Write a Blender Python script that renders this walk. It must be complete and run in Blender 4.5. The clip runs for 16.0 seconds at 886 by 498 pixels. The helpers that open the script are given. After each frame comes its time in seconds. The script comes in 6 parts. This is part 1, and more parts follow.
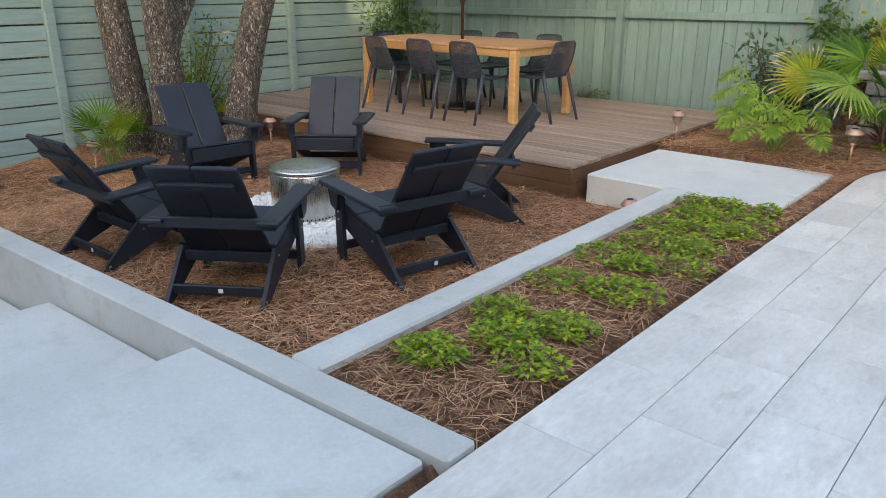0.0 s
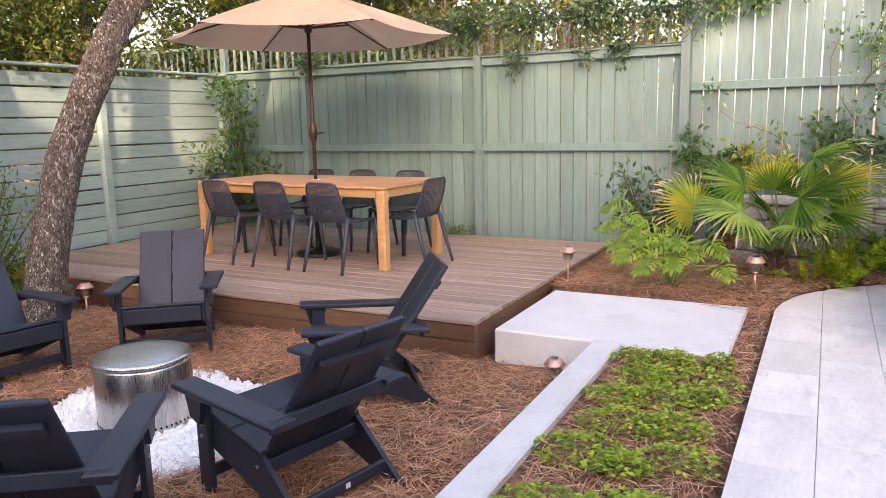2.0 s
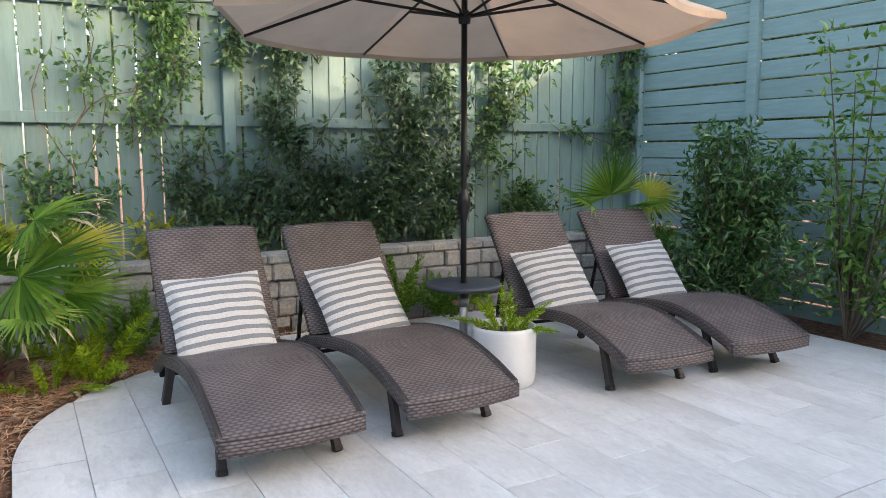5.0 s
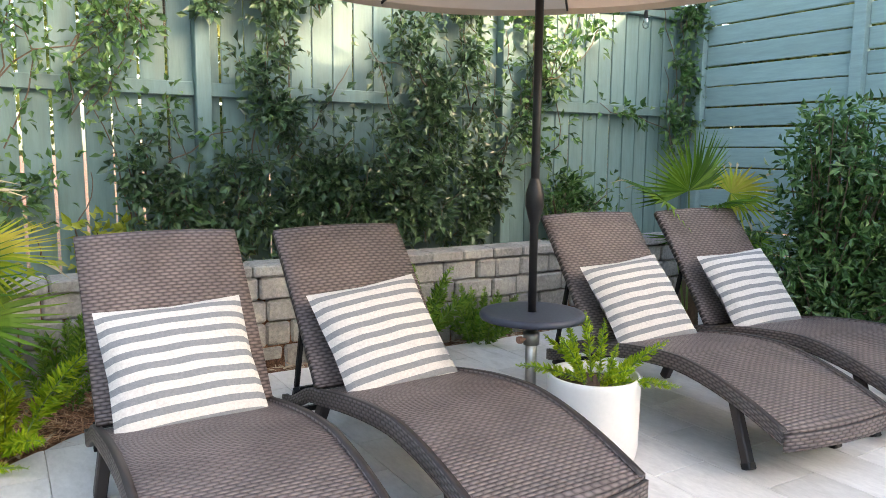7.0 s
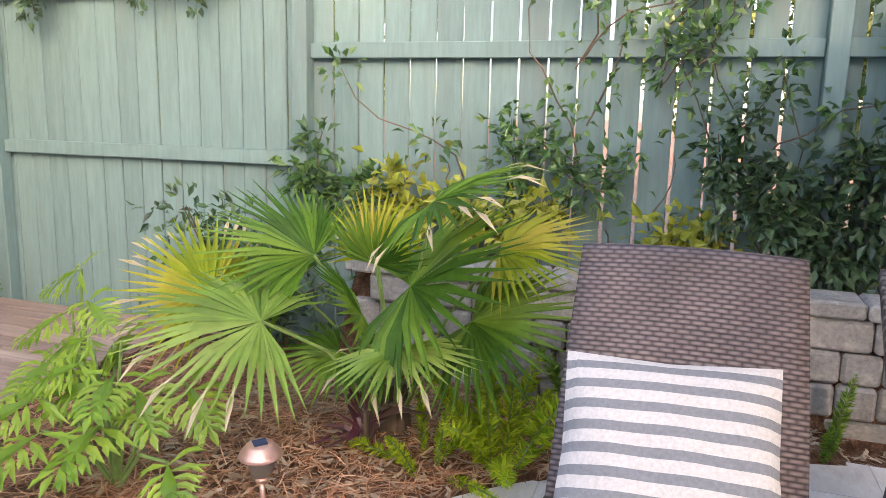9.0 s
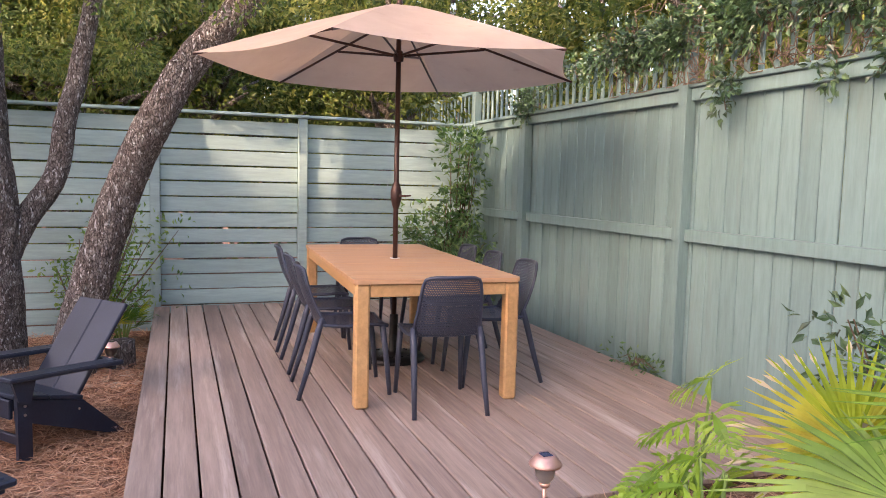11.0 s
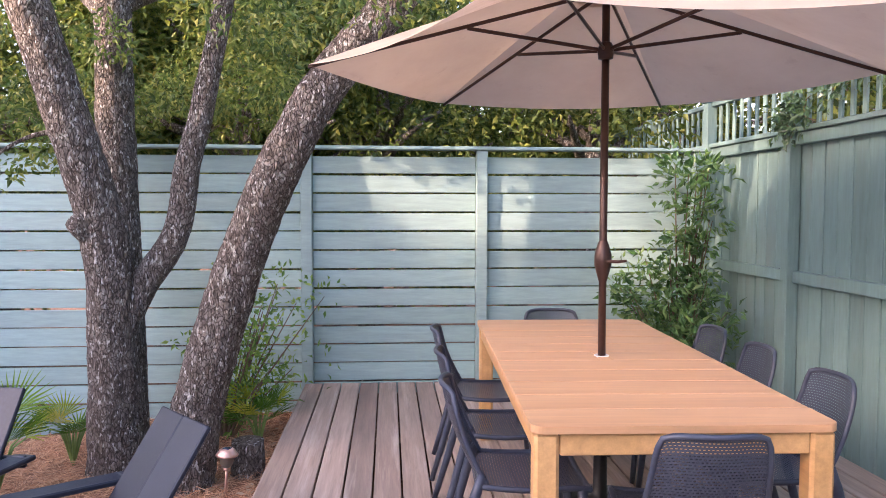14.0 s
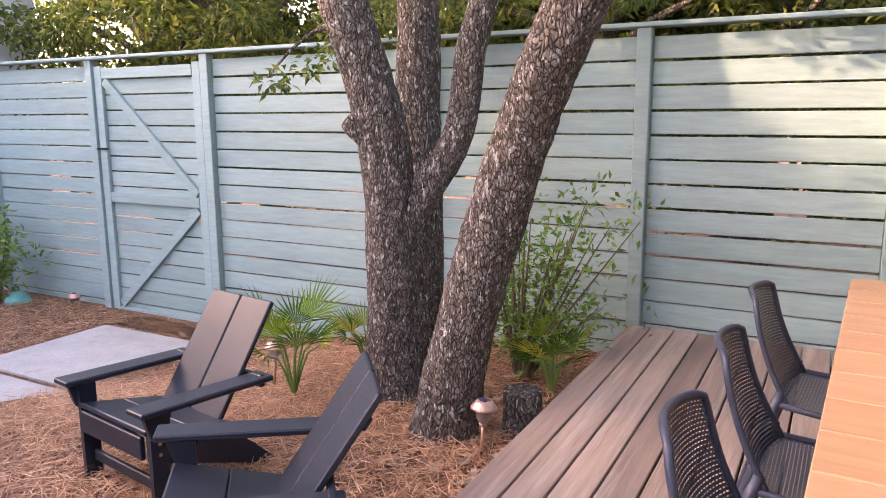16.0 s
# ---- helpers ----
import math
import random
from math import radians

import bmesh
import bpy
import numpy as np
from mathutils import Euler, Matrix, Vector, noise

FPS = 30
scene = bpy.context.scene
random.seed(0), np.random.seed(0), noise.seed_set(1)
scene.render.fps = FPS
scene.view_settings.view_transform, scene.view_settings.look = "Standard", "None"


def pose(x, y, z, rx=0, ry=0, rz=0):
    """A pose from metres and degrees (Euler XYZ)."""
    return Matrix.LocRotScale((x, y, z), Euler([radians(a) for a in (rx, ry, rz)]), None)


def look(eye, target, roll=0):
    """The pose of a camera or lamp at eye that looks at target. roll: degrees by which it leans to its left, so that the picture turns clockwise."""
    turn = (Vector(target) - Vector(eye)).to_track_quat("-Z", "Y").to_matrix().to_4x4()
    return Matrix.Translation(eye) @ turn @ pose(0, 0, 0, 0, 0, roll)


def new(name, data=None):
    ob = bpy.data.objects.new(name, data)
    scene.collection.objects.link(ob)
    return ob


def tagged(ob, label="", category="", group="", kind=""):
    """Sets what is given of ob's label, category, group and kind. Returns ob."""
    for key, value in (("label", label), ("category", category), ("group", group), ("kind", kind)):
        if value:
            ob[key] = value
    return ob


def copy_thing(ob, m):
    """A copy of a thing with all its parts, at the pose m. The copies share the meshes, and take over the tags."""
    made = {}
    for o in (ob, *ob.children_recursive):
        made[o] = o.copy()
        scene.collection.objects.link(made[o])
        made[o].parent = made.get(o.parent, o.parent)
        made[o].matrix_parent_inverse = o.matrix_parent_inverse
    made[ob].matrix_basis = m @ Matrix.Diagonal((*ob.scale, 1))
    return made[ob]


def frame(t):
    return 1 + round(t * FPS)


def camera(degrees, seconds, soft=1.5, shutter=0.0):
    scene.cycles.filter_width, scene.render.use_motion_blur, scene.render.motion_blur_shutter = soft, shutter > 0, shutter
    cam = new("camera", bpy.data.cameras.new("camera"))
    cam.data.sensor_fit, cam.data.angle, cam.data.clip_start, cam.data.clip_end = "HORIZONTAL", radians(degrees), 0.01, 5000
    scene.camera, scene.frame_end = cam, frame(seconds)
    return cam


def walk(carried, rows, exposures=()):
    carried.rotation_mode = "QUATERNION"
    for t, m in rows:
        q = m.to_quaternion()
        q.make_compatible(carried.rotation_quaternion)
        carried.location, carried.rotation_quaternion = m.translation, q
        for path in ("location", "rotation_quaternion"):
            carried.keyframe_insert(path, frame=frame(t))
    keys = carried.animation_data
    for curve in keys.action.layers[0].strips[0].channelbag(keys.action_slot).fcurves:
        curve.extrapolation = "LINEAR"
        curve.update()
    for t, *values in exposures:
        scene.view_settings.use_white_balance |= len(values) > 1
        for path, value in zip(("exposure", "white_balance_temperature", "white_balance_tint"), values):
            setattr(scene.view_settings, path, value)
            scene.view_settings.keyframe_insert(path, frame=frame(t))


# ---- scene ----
cam = camera(62.0, 16.0, 0.85)
METRES, EYE, TILT, LEAN, TURN = 11.0, 1.58, 0.0, 0.0, 39.9
PATH = [
    (0, (2.910, 2.613, 1.382), (1.665, 4.029, 0.713), -0.1),
    (0.5, (2.662, 2.712, 1.380), (1.326, 4.099, 0.839), -0.4),
    (1, (2.375, 2.819, 1.376), (1.067, 4.268, 0.940), -0.4),
    (1.5, (2.137, 2.971, 1.355), (0.961, 4.545, 0.984), -0.7),
    (2, (1.946, 3.229, 1.371), (1.033, 4.975, 1.032), -1.3),
    (2.5, (1.807, 3.471, 1.372), (1.235, 5.360, 1.051), -1.6),
    (3, (1.740, 3.777, 1.349), (1.557, 5.745, 1.044), -2.0),
    (3.5, (1.791, 4.089, 1.379), (2.002, 6.055, 1.080), -1.9),
    (4, (1.828, 4.408, 1.382), (2.375, 6.311, 1.102), -1.4),
    (4.5, (1.764, 4.719, 1.406), (2.598, 6.518, 1.145), -0.5),
    (4.7, (1.756, 4.832, 1.412), (2.681, 6.586, 1.155), -0.2),
    (6.8, (2.101, 6.260, 1.317), (3.208, 7.906, 1.059), 0.3),
    (7, (2.155, 6.380, 1.309), (3.187, 8.072, 1.044), 0.5),
    (7.5, (2.300, 6.662, 1.322), (3.049, 8.493, 1.029), 0.8),
    (8, (2.462, 6.917, 1.335), (2.829, 8.855, 1.009), 1.4),
    (8.5, (2.620, 7.118, 1.345), (2.501, 9.081, 0.984), 1.3),
    (9, (2.732, 7.351, 1.342), (2.103, 9.215, 0.981), 1.3),
    (9.5, (2.844, 7.569, 1.333), (1.717, 9.187, 1.000), 1.1),
    (10, (2.830, 7.694, 1.336), (1.306, 8.960, 1.059), 0.9),
    (10.2, (2.807, 7.737, 1.341), (1.165, 8.851, 1.091), 1.1),
    (12.3, (2.016, 7.795, 1.537), (0.071, 8.244, 1.418), 0.5),
    (12.5, (1.888, 7.819, 1.547), (-0.062, 8.254, 1.444), 0.3),
    (13, (1.541, 7.953, 1.543), (-0.422, 8.330, 1.456), 0.1),
    (13.5, (1.203, 8.066, 1.550), (-0.774, 8.356, 1.461), 0.1),
    (14, (0.873, 8.253, 1.545), (-1.118, 8.401, 1.436), 0.1),
    (14.5, (0.524, 8.393, 1.524), (-1.470, 8.369, 1.379), 0.1),
    (15, (0.178, 8.502, 1.501), (-1.789, 8.200, 1.295), 0.1),
    (15.5, (-0.127, 8.627, 1.512), (-2.014, 8.030, 1.227), -0.2),
    (16, (-0.449, 8.746, 1.497), (-2.183, 7.816, 1.137), -0.3),
]
LIGHT = [(0.0, 2.45, 7450, 11), (0.5, 2.65, 8200, 16), (1.5, 2.95, 8000, 25), (2.5, 2.8, 7300, 32), (3.2, 2.5, 7200, 14), (4.7, 2.6, 6900, 13), (6.8, 3.2, 7200, 13), (8.5, 3.15, 6800, 18), (9.5, 2.9, 7100, 29), (10.2, 2.9, 7200, 34), (12.3, 3.2, 6500, 32), (14.5, 3.3, 6450, 34), (16.0, 3.43, 7600, 40)]
walk(cam, [(t, look(eye, target, roll)) for t, eye, target, roll in PATH], LIGHT)

# ---- world, sun, exposure ----
SUN_AZ, SUN_EL = 156.0, 17.0   # compass degrees from +y towards +x, elevation
world = bpy.data.worlds.new("sky")
scene.world = world
world.use_nodes = True
wt = world.node_tree
sky = wt.nodes.new("ShaderNodeTexSky")
sky.sky_type = 'NISHITA'
sky.sun_disc = False
sky.sun_elevation = radians(SUN_EL)
sky.sun_rotation = radians(SUN_AZ)
sky.air_density, sky.dust_density, sky.ozone_density = 1.0, 2.5, 0.6
wt.links.new(sky.outputs[0], wt.nodes["Background"].inputs[0])
wt.nodes["Background"].inputs[1].default_value = 0.15
sun_data = bpy.data.lights.new("sun", 'SUN')
sun_data.energy, sun_data.angle, sun_data.color = 1.3, radians(0.6), (1.0, 0.80, 0.55)
sun = new("sun", sun_data)
sd = Vector((math.sin(radians(SUN_AZ)) * math.cos(radians(SUN_EL)), math.cos(radians(SUN_AZ)) * math.cos(radians(SUN_EL)), math.sin(radians(SUN_EL))))
sun.matrix_world = look(sd * 40, (0, 0, 0))

# ---- materials ----
def nodes_of(name, rough=0.6, metal=0.0, spec=0.4):
    m = bpy.data.materials.new(name)
    m.use_nodes = True
    nt = m.node_tree
    b = nt.nodes["Principled BSDF"]
    b.inputs["Roughness"].default_value = rough
    b.inputs["Metallic"].default_value = metal
    b.inputs["Specular IOR Level"].default_value = spec
    return m, nt, b


def ramp(nt, fac, cols, lo=0.3, hi=0.7):
    r = nt.nodes.new("ShaderNodeValToRGB")
    n = len(cols)
    while len(r.color_ramp.elements) < n:
        r.color_ramp.elements.new(0.5)
    for i, c in enumerate(cols):
        e = r.color_ramp.elements[i]
        e.position = lo + (hi - lo) * i / max(1, n - 1)
        e.color = (*c, 1)
    nt.links.new(fac, r.inputs[0])
    return r.outputs[0]


def coords(nt, stretch=(1, 1, 1), rnd=True):
    tc = nt.nodes.new("ShaderNodeTexCoord")
    mp = nt.nodes.new("ShaderNodeMapping")
    mp.inputs["Scale"].default_value = stretch
    nt.links.new(tc.outputs["Object"], mp.inputs[0])
    if rnd:
        oi = nt.nodes.new("ShaderNodeObjectInfo")
        mul = nt.nodes.new("ShaderNodeMath")
        mul.operation = 'MULTIPLY'
        mul.inputs[1].default_value = 37.0
        nt.links.new(oi.outputs["Random"], mul.inputs[0])
        nt.links.new(mul.outputs[0], mp.inputs["Location"])
    return mp.outputs[0]


def noise_tex(nt, vec, scale, detail=4, rough=0.6):
    n = nt.nodes.new("ShaderNodeTexNoise")
    n.inputs["Scale"].default_value = scale
    n.inputs["Detail"].default_value = detail
    n.inputs["Roughness"].default_value = rough
    nt.links.new(vec, n.inputs["Vector"])
    return n.outputs["Fac"]


def mix_rgb(nt, fac, a, b, mode='MIX'):
    m = nt.nodes.new("ShaderNodeMix")
    m.data_type, m.blend_type = 'RGBA', mode
    for sock, v in ((m.inputs[0], fac), (m.inputs[6], a), (m.inputs[7], b)):
        if isinstance(v, (int, float)):
            sock.default_value = v
        elif isinstance(v, tuple):
            sock.default_value = (*v, 1)
        else:
            nt.links.new(v, sock)
    return m.outputs[2]


def vary_object(nt, col, amount):
    """Brightness that differs a little from piece to piece."""
    oi = nt.nodes.new("ShaderNodeObjectInfo")
    mr = nt.nodes.new("ShaderNodeMapRange")
    mr.inputs[3].default_value, mr.inputs[4].default_value = 1 - amount, 1 + amount
    nt.links.new(oi.outputs["Random"], mr.inputs[0])
    hs = nt.nodes.new("ShaderNodeHueSaturation")
    nt.links.new(mr.outputs[0], hs.inputs["Value"])
    nt.links.new(col, hs.inputs["Color"])
    return hs.outputs[0]


def bump(nt, b, height, strength, dist=0.01):
    bp = nt.nodes.new("ShaderNodeBump")
    bp.inputs["Strength"].default_value, bp.inputs["Distance"].default_value = strength, dist
    nt.links.new(height, bp.inputs["Height"])
    nt.links.new(bp.outputs[0], b.inputs["Normal"])


def surface(name, cols, rough=0.6, metal=0.0, big=1.5, fine=40.0, fine_amt=0.25, bmp=0.2, dist=0.004, stretch=(1, 1, 1), vary=0.0, spec=0.4, stain=None):
    """Paint, stone or timber: broad tone drift, fine grain, optional stain, slight relief."""
    m, nt, b = nodes_of(name, rough, metal, spec)
    v = coords(nt, stretch)
    c = ramp(nt, noise_tex(nt, v, big, 4), cols)
    f = noise_tex(nt, v, fine, 5, 0.7)
    g = ramp(nt, f, [(1 - fine_amt,) * 3, (1 + fine_amt * 0.4,) * 3], 0.3, 0.7)
    c = mix_rgb(nt, 1.0, c, g, 'MULTIPLY')
    if stain:
        s = ramp(nt, noise_tex(nt, v, big * 3.1, 6, 0.7), [(0, 0, 0), (1, 1, 1)], 0.55, 0.72)
        c = mix_rgb(nt, s, c, stain)
    if vary:
        c = vary_object(nt, c, vary)
    nt.links.new(c, b.inputs["Base Color"])
    rr = nt.nodes.new("ShaderNodeMapRange")
    rr.inputs[3].default_value, rr.inputs[4].default_value = max(0.05, rough - 0.1), min(1, rough + 0.12)
    nt.links.new(f, rr.inputs[0])
    nt.links.new(rr.outputs[0], b.inputs["Roughness"])
    if bmp:
        bump(nt, b, f, bmp, dist)
    return m


def leafy(name, cols, rough=0.45, trans=0.3, spec=0.4):
    """Foliage: colour differs leaf by leaf, some light comes through."""
    m, nt, b = nodes_of(name, rough, 0, spec)
    geo = nt.nodes.new("ShaderNodeNewGeometry")
    c = ramp(nt, geo.outputs["Random Per Island"], cols, 0.0, 1.0)
    v = coords(nt, rnd=False)
    c = mix_rgb(nt, 0.35, c, ramp(nt, noise_tex(nt, v, 9.0, 3), [(0.35, 0.35, 0.35), (1.3, 1.3, 1.2)]), 'MULTIPLY')
    nt.links.new(c, b.inputs["Base Color"])
    tr = nt.nodes.new("ShaderNodeBsdfTranslucent")
    nt.links.new(c, tr.inputs[0])
    mx = nt.nodes.new("ShaderNodeMixShader")
    mx.inputs[0].default_value = trans
    nt.links.new(b.outputs[0], mx.inputs[1])
    nt.links.new(tr.outputs[0], mx.inputs[2])
    nt.links.new(mx.outputs[0], nt.nodes["Material Output"].inputs[0])
    return m


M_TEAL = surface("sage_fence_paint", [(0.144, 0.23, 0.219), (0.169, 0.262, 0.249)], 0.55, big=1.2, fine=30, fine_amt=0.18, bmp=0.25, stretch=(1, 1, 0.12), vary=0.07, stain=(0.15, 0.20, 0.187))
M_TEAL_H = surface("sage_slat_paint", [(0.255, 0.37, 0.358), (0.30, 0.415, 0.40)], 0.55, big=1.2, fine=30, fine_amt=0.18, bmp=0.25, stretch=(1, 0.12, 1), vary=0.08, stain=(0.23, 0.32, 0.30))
M_TRAV = surface("pale_travertine", [(0.56, 0.54, 0.51), (0.64, 0.62, 0.59), (0.74, 0.72, 0.685)], 0.5, big=3.4, fine=48, fine_amt=0.14, bmp=0.16, stretch=(1, 0.4, 1), vary=0.055, stain=(0.50, 0.475, 0.44))
M_GROUT = surface("sandy_grout", [(0.529, 0.506, 0.46), (0.644, 0.621, 0.575)], 0.9, big=6, fine=90, fine_amt=0.25)
M_CONC = surface("smooth_concrete", [(0.46, 0.47, 0.46), (0.58, 0.59, 0.58)], 0.75, big=1.6, fine=70, fine_amt=0.10, bmp=0.15, stain=(0.42, 0.42, 0.39))
M_STONE = surface("weathered_grey_concrete", [(0.34, 0.325, 0.305), (0.44, 0.425, 0.40)], 0.8, big=2.5, fine=60, fine_amt=0.2, bmp=0.25, stain=(0.30, 0.28, 0.25))
M_SLAB = surface("white_concrete", [(0.52, 0.535, 0.53), (0.63, 0.645, 0.64)], 0.7, big=1.4, fine=60, fine_amt=0.10, bmp=0.14, stain=(0.48, 0.485, 0.47))
M_DECK = surface("weathered_deck_board", [(0.234, 0.161, 0.126), (0.365, 0.273, 0.217)], 0.6, big=2.0, fine=26, fine_amt=0.35, bmp=0.3, stretch=(0.08, 1.4, 1), vary=0.14, stain=(0.45, 0.36, 0.30))
M_FASCIA = surface("brown_fascia_board", [(0.115, 0.06, 0.035), (0.17, 0.095, 0.055)], 0.6, big=2.0, fine=24, fine_amt=0.3, bmp=0.25, stretch=(0.1, 1, 1), vary=0.08)
M_DARK = surface("black_lumber_plastic", [(0.012, 0.016, 0.027), (0.021, 0.026, 0.041)], 0.40, big=3, fine=60, fine_amt=0.25, bmp=0.15, stretch=(1, 1, 1), vary=0.1)
M_CHAIR = surface("dark_grey_resin", [(0.0264, 0.0325, 0.0504), (0.0408, 0.0488, 0.0728)], 0.42, big=4, fine=80, fine_amt=0.15, bmp=0.1, vary=0.06)
M_TEAK = surface("teak_timber", [(0.451, 0.248, 0.0975), (0.549, 0.325, 0.143)], 0.5, big=2.2, fine=18, fine_amt=0.25, bmp=0.12, stretch=(0.1, 1.6, 1.6), vary=0.06)
M_TEAK_TOP = surface("teak_table_board", [(0.44, 0.24, 0.12), (0.53, 0.31, 0.165)], 0.5, big=2.0, fine=20, fine_amt=0.2, bmp=0.12, stretch=(1.6, 0.1, 1.6), vary=0.05)
M_BLACKMETAL = surface("black_powder_coat", [(0.012, 0.012, 0.013), (0.022, 0.021, 0.021)], 0.4, 0.3, fine_amt=0.2)
M_BRONZE = surface("brown_pole_paint", [(0.045, 0.022, 0.017), (0.07, 0.034, 0.026)], 0.35, 0.4, fine_amt=0.2)
M_STEEL = surface("brushed_steel", [(0.50, 0.48, 0.45), (0.62, 0.60, 0.57)], 0.27, 1.0, big=2, fine=40, fine_amt=0.12, bmp=0.08, stretch=(8, 8, 0.4))
M_COPPER = surface("copper_cap", [(0.52, 0.30, 0.23), (0.64, 0.40, 0.32)], 0.38, 0.65, fine_amt=0.15)
M_GALV = surface("galvanised_tube", [(0.42, 0.42, 0.42), (0.55, 0.55, 0.55)], 0.35, 1.0, fine_amt=0.15)
M_CERAMIC = surface("white_glazed_ceramic", [(0.634, 0.616, 0.581), (0.704, 0.686, 0.66)], 0.32, big=2, fine=60, fine_amt=0.05, bmp=0.05)
M_SOIL = surface("potting_soil", [(0.05, 0.03, 0.02), (0.12, 0.075, 0.05)], 0.95, big=20, fine=90, fine_amt=0.5, bmp=0.6, dist=0.01)
M_MULCH = surface("pine_straw_litter", [(0.132, 0.0595, 0.0317), (0.265, 0.132, 0.0741), (0.423, 0.238, 0.146)], 0.9, big=22, fine=110, fine_amt=0.65, bmp=1.0, dist=0.03)
M_NEEDLE = leafy("dry_pine_needles", [(0.225, 0.0926, 0.0476), (0.503, 0.251, 0.132), (0.793, 0.503, 0.317), (0.397, 0.171, 0.0873), (0.635, 0.344, 0.192)], 0.6, 0.1)
M_CHIP = leafy("wood_chips", [(0.30, 0.22, 0.15), (0.52, 0.42, 0.31), (0.22, 0.13, 0.08)], 0.8, 0.0)
M_GRAVEL = surface("white_marble_chip", [(0.74, 0.75, 0.75), (0.84, 0.85, 0.85)], 0.6, big=8, fine=60, fine_amt=0.12, bmp=0.2)


def bark_material():
    """Oak bark: dark cracks between flaky plates, pale lichen flecks."""
    m, nt, b = nodes_of("grey_oak_bark", 0.92, 0, 0.25)
    v = coords(nt, (1, 1, 0.5))
    wob = nt.nodes.new("ShaderNodeMix")
    wob.data_type, wob.blend_type = 'RGBA', 'LINEAR_LIGHT'
    wob.inputs[0].default_value = 0.035
    nz = nt.nodes.new("ShaderNodeTexNoise")
    nz.inputs["Scale"].default_value = 14
    nt.links.new(v, nz.inputs["Vector"])
    nt.links.new(v, wob.inputs[6])
    nt.links.new(nz.outputs["Color"], wob.inputs[7])
    vo = nt.nodes.new("ShaderNodeTexVoronoi")
    vo.feature = 'DISTANCE_TO_EDGE'
    vo.inputs["Scale"].default_value = 48
    nt.links.new(wob.outputs[2], vo.inputs["Vector"])
    plates = ramp(nt, vo.outputs["Distance"], [(0, 0, 0), (0.75, 0.75, 0.75), (1, 1, 1)], 0.0, 0.16)
    fine = noise_tex(nt, v, 70, 6, 0.75)
    tone = ramp(nt, noise_tex(nt, v, 20, 5, 0.7), [(0.10, 0.08, 0.067), (0.195, 0.16, 0.137), (0.32, 0.29, 0.262)], 0.34, 0.68)
    c = mix_rgb(nt, plates, (0.055, 0.043, 0.036), tone)
    c = mix_rgb(nt, 1.0, c, ramp(nt, fine, [(0.5, 0.5, 0.5), (1.3, 1.3, 1.3)], 0.32, 0.68), 'MULTIPLY')
    fl = ramp(nt, noise_tex(nt, v, 46, 3, 0.6), [(0, 0, 0), (1, 1, 1)], 0.58, 0.66)
    c = mix_rgb(nt, fl, c, (0.50, 0.48, 0.45))
    nt.links.new(c, b.inputs["Base Color"])
    h = mix_rgb(nt, 0.4, plates, fine)
    bump(nt, b, h, 1.0, 0.03)
    return m


M_BARK = bark_material()
M_STEM = surface("brown_vine_stem", [(0.10, 0.07, 0.045), (0.19, 0.14, 0.10)], 0.85, fine_amt=0.3)
M_GSTEM = surface("green_stalk", [(0.12, 0.20, 0.05), (0.20, 0.30, 0.08)], 0.5, fine_amt=0.2)
M_BLOCK = surface("grey_wall_block", [(0.27, 0.265, 0.25), (0.40, 0.39, 0.365)], 0.92, big=4, fine=45, fine_amt=0.35, bmp=0.8, dist=0.01, vary=0.14, stain=(0.46, 0.43, 0.38))
M_HOUSE = surface("pale_house_wall", [(0.55, 0.57, 0.55), (0.62, 0.63, 0.61)], 0.8, fine_amt=0.1)
M_CABLE = surface("black_rubber_cable", [(0.012, 0.012, 0.012), (0.02, 0.02, 0.02)], 0.6)
M_BAG = surface("black_sandbag_cloth", [(0.012, 0.012, 0.014), (0.025, 0.025, 0.028)], 0.85, fine=150, fine_amt=0.3, bmp=0.4)
M_POOLTILE = surface("grey_green_pool_tile", [(0.22, 0.28, 0.27), (0.36, 0.42, 0.40)], 0.25, big=5, fine=30, vary=0.2, fine_amt=0.1)
M_PLASTER = surface("pool_plaster", [(0.32, 0.48, 0.50), (0.40, 0.55, 0.56)], 0.7)
M_TEALBALL = surface("turquoise_glaze", [(0.06, 0.30, 0.27), (0.12, 0.40, 0.36)], 0.2, big=5, fine_amt=0.15)
M_SCREEN = surface("white_sticker", [(0.7, 0.7, 0.7), (0.8, 0.8, 0.8)], 0.5)
M_SOLAR = surface("blue_solar_cell", [(0.02, 0.03, 0.07), (0.04, 0.05, 0.11)], 0.2)

L_VINE = leafy("jasmine_leaf", [(0.03, 0.085, 0.022), (0.06, 0.15, 0.04), (0.10, 0.21, 0.06), (0.18, 0.28, 0.09)], 0.32, 0.28, 0.5)
L_VINE_DK = leafy("dark_vine_leaf", [(0.021, 0.0562, 0.0255), (0.045, 0.101, 0.0413), (0.075, 0.15, 0.06), (0.12, 0.195, 0.0825)], 0.30, 0.25, 0.6)
L_OAK = leafy("oak_leaf", [(0.04, 0.08, 0.018), (0.08, 0.14, 0.03), (0.14, 0.195, 0.042), (0.22, 0.24, 0.06)], 0.5, 0.45)
L_FAR = leafy("distant_leaf", [(0.0425, 0.0765, 0.017), (0.085, 0.132, 0.0255), (0.162, 0.2, 0.0382), (0.246, 0.255, 0.0595)], 0.5, 0.5)
L_CLOVER = leafy("ground_cover_leaf", [(0.12, 0.23, 0.015), (0.21, 0.35, 0.022), (0.34, 0.46, 0.03), (0.48, 0.53, 0.05)], 0.45, 0.35)
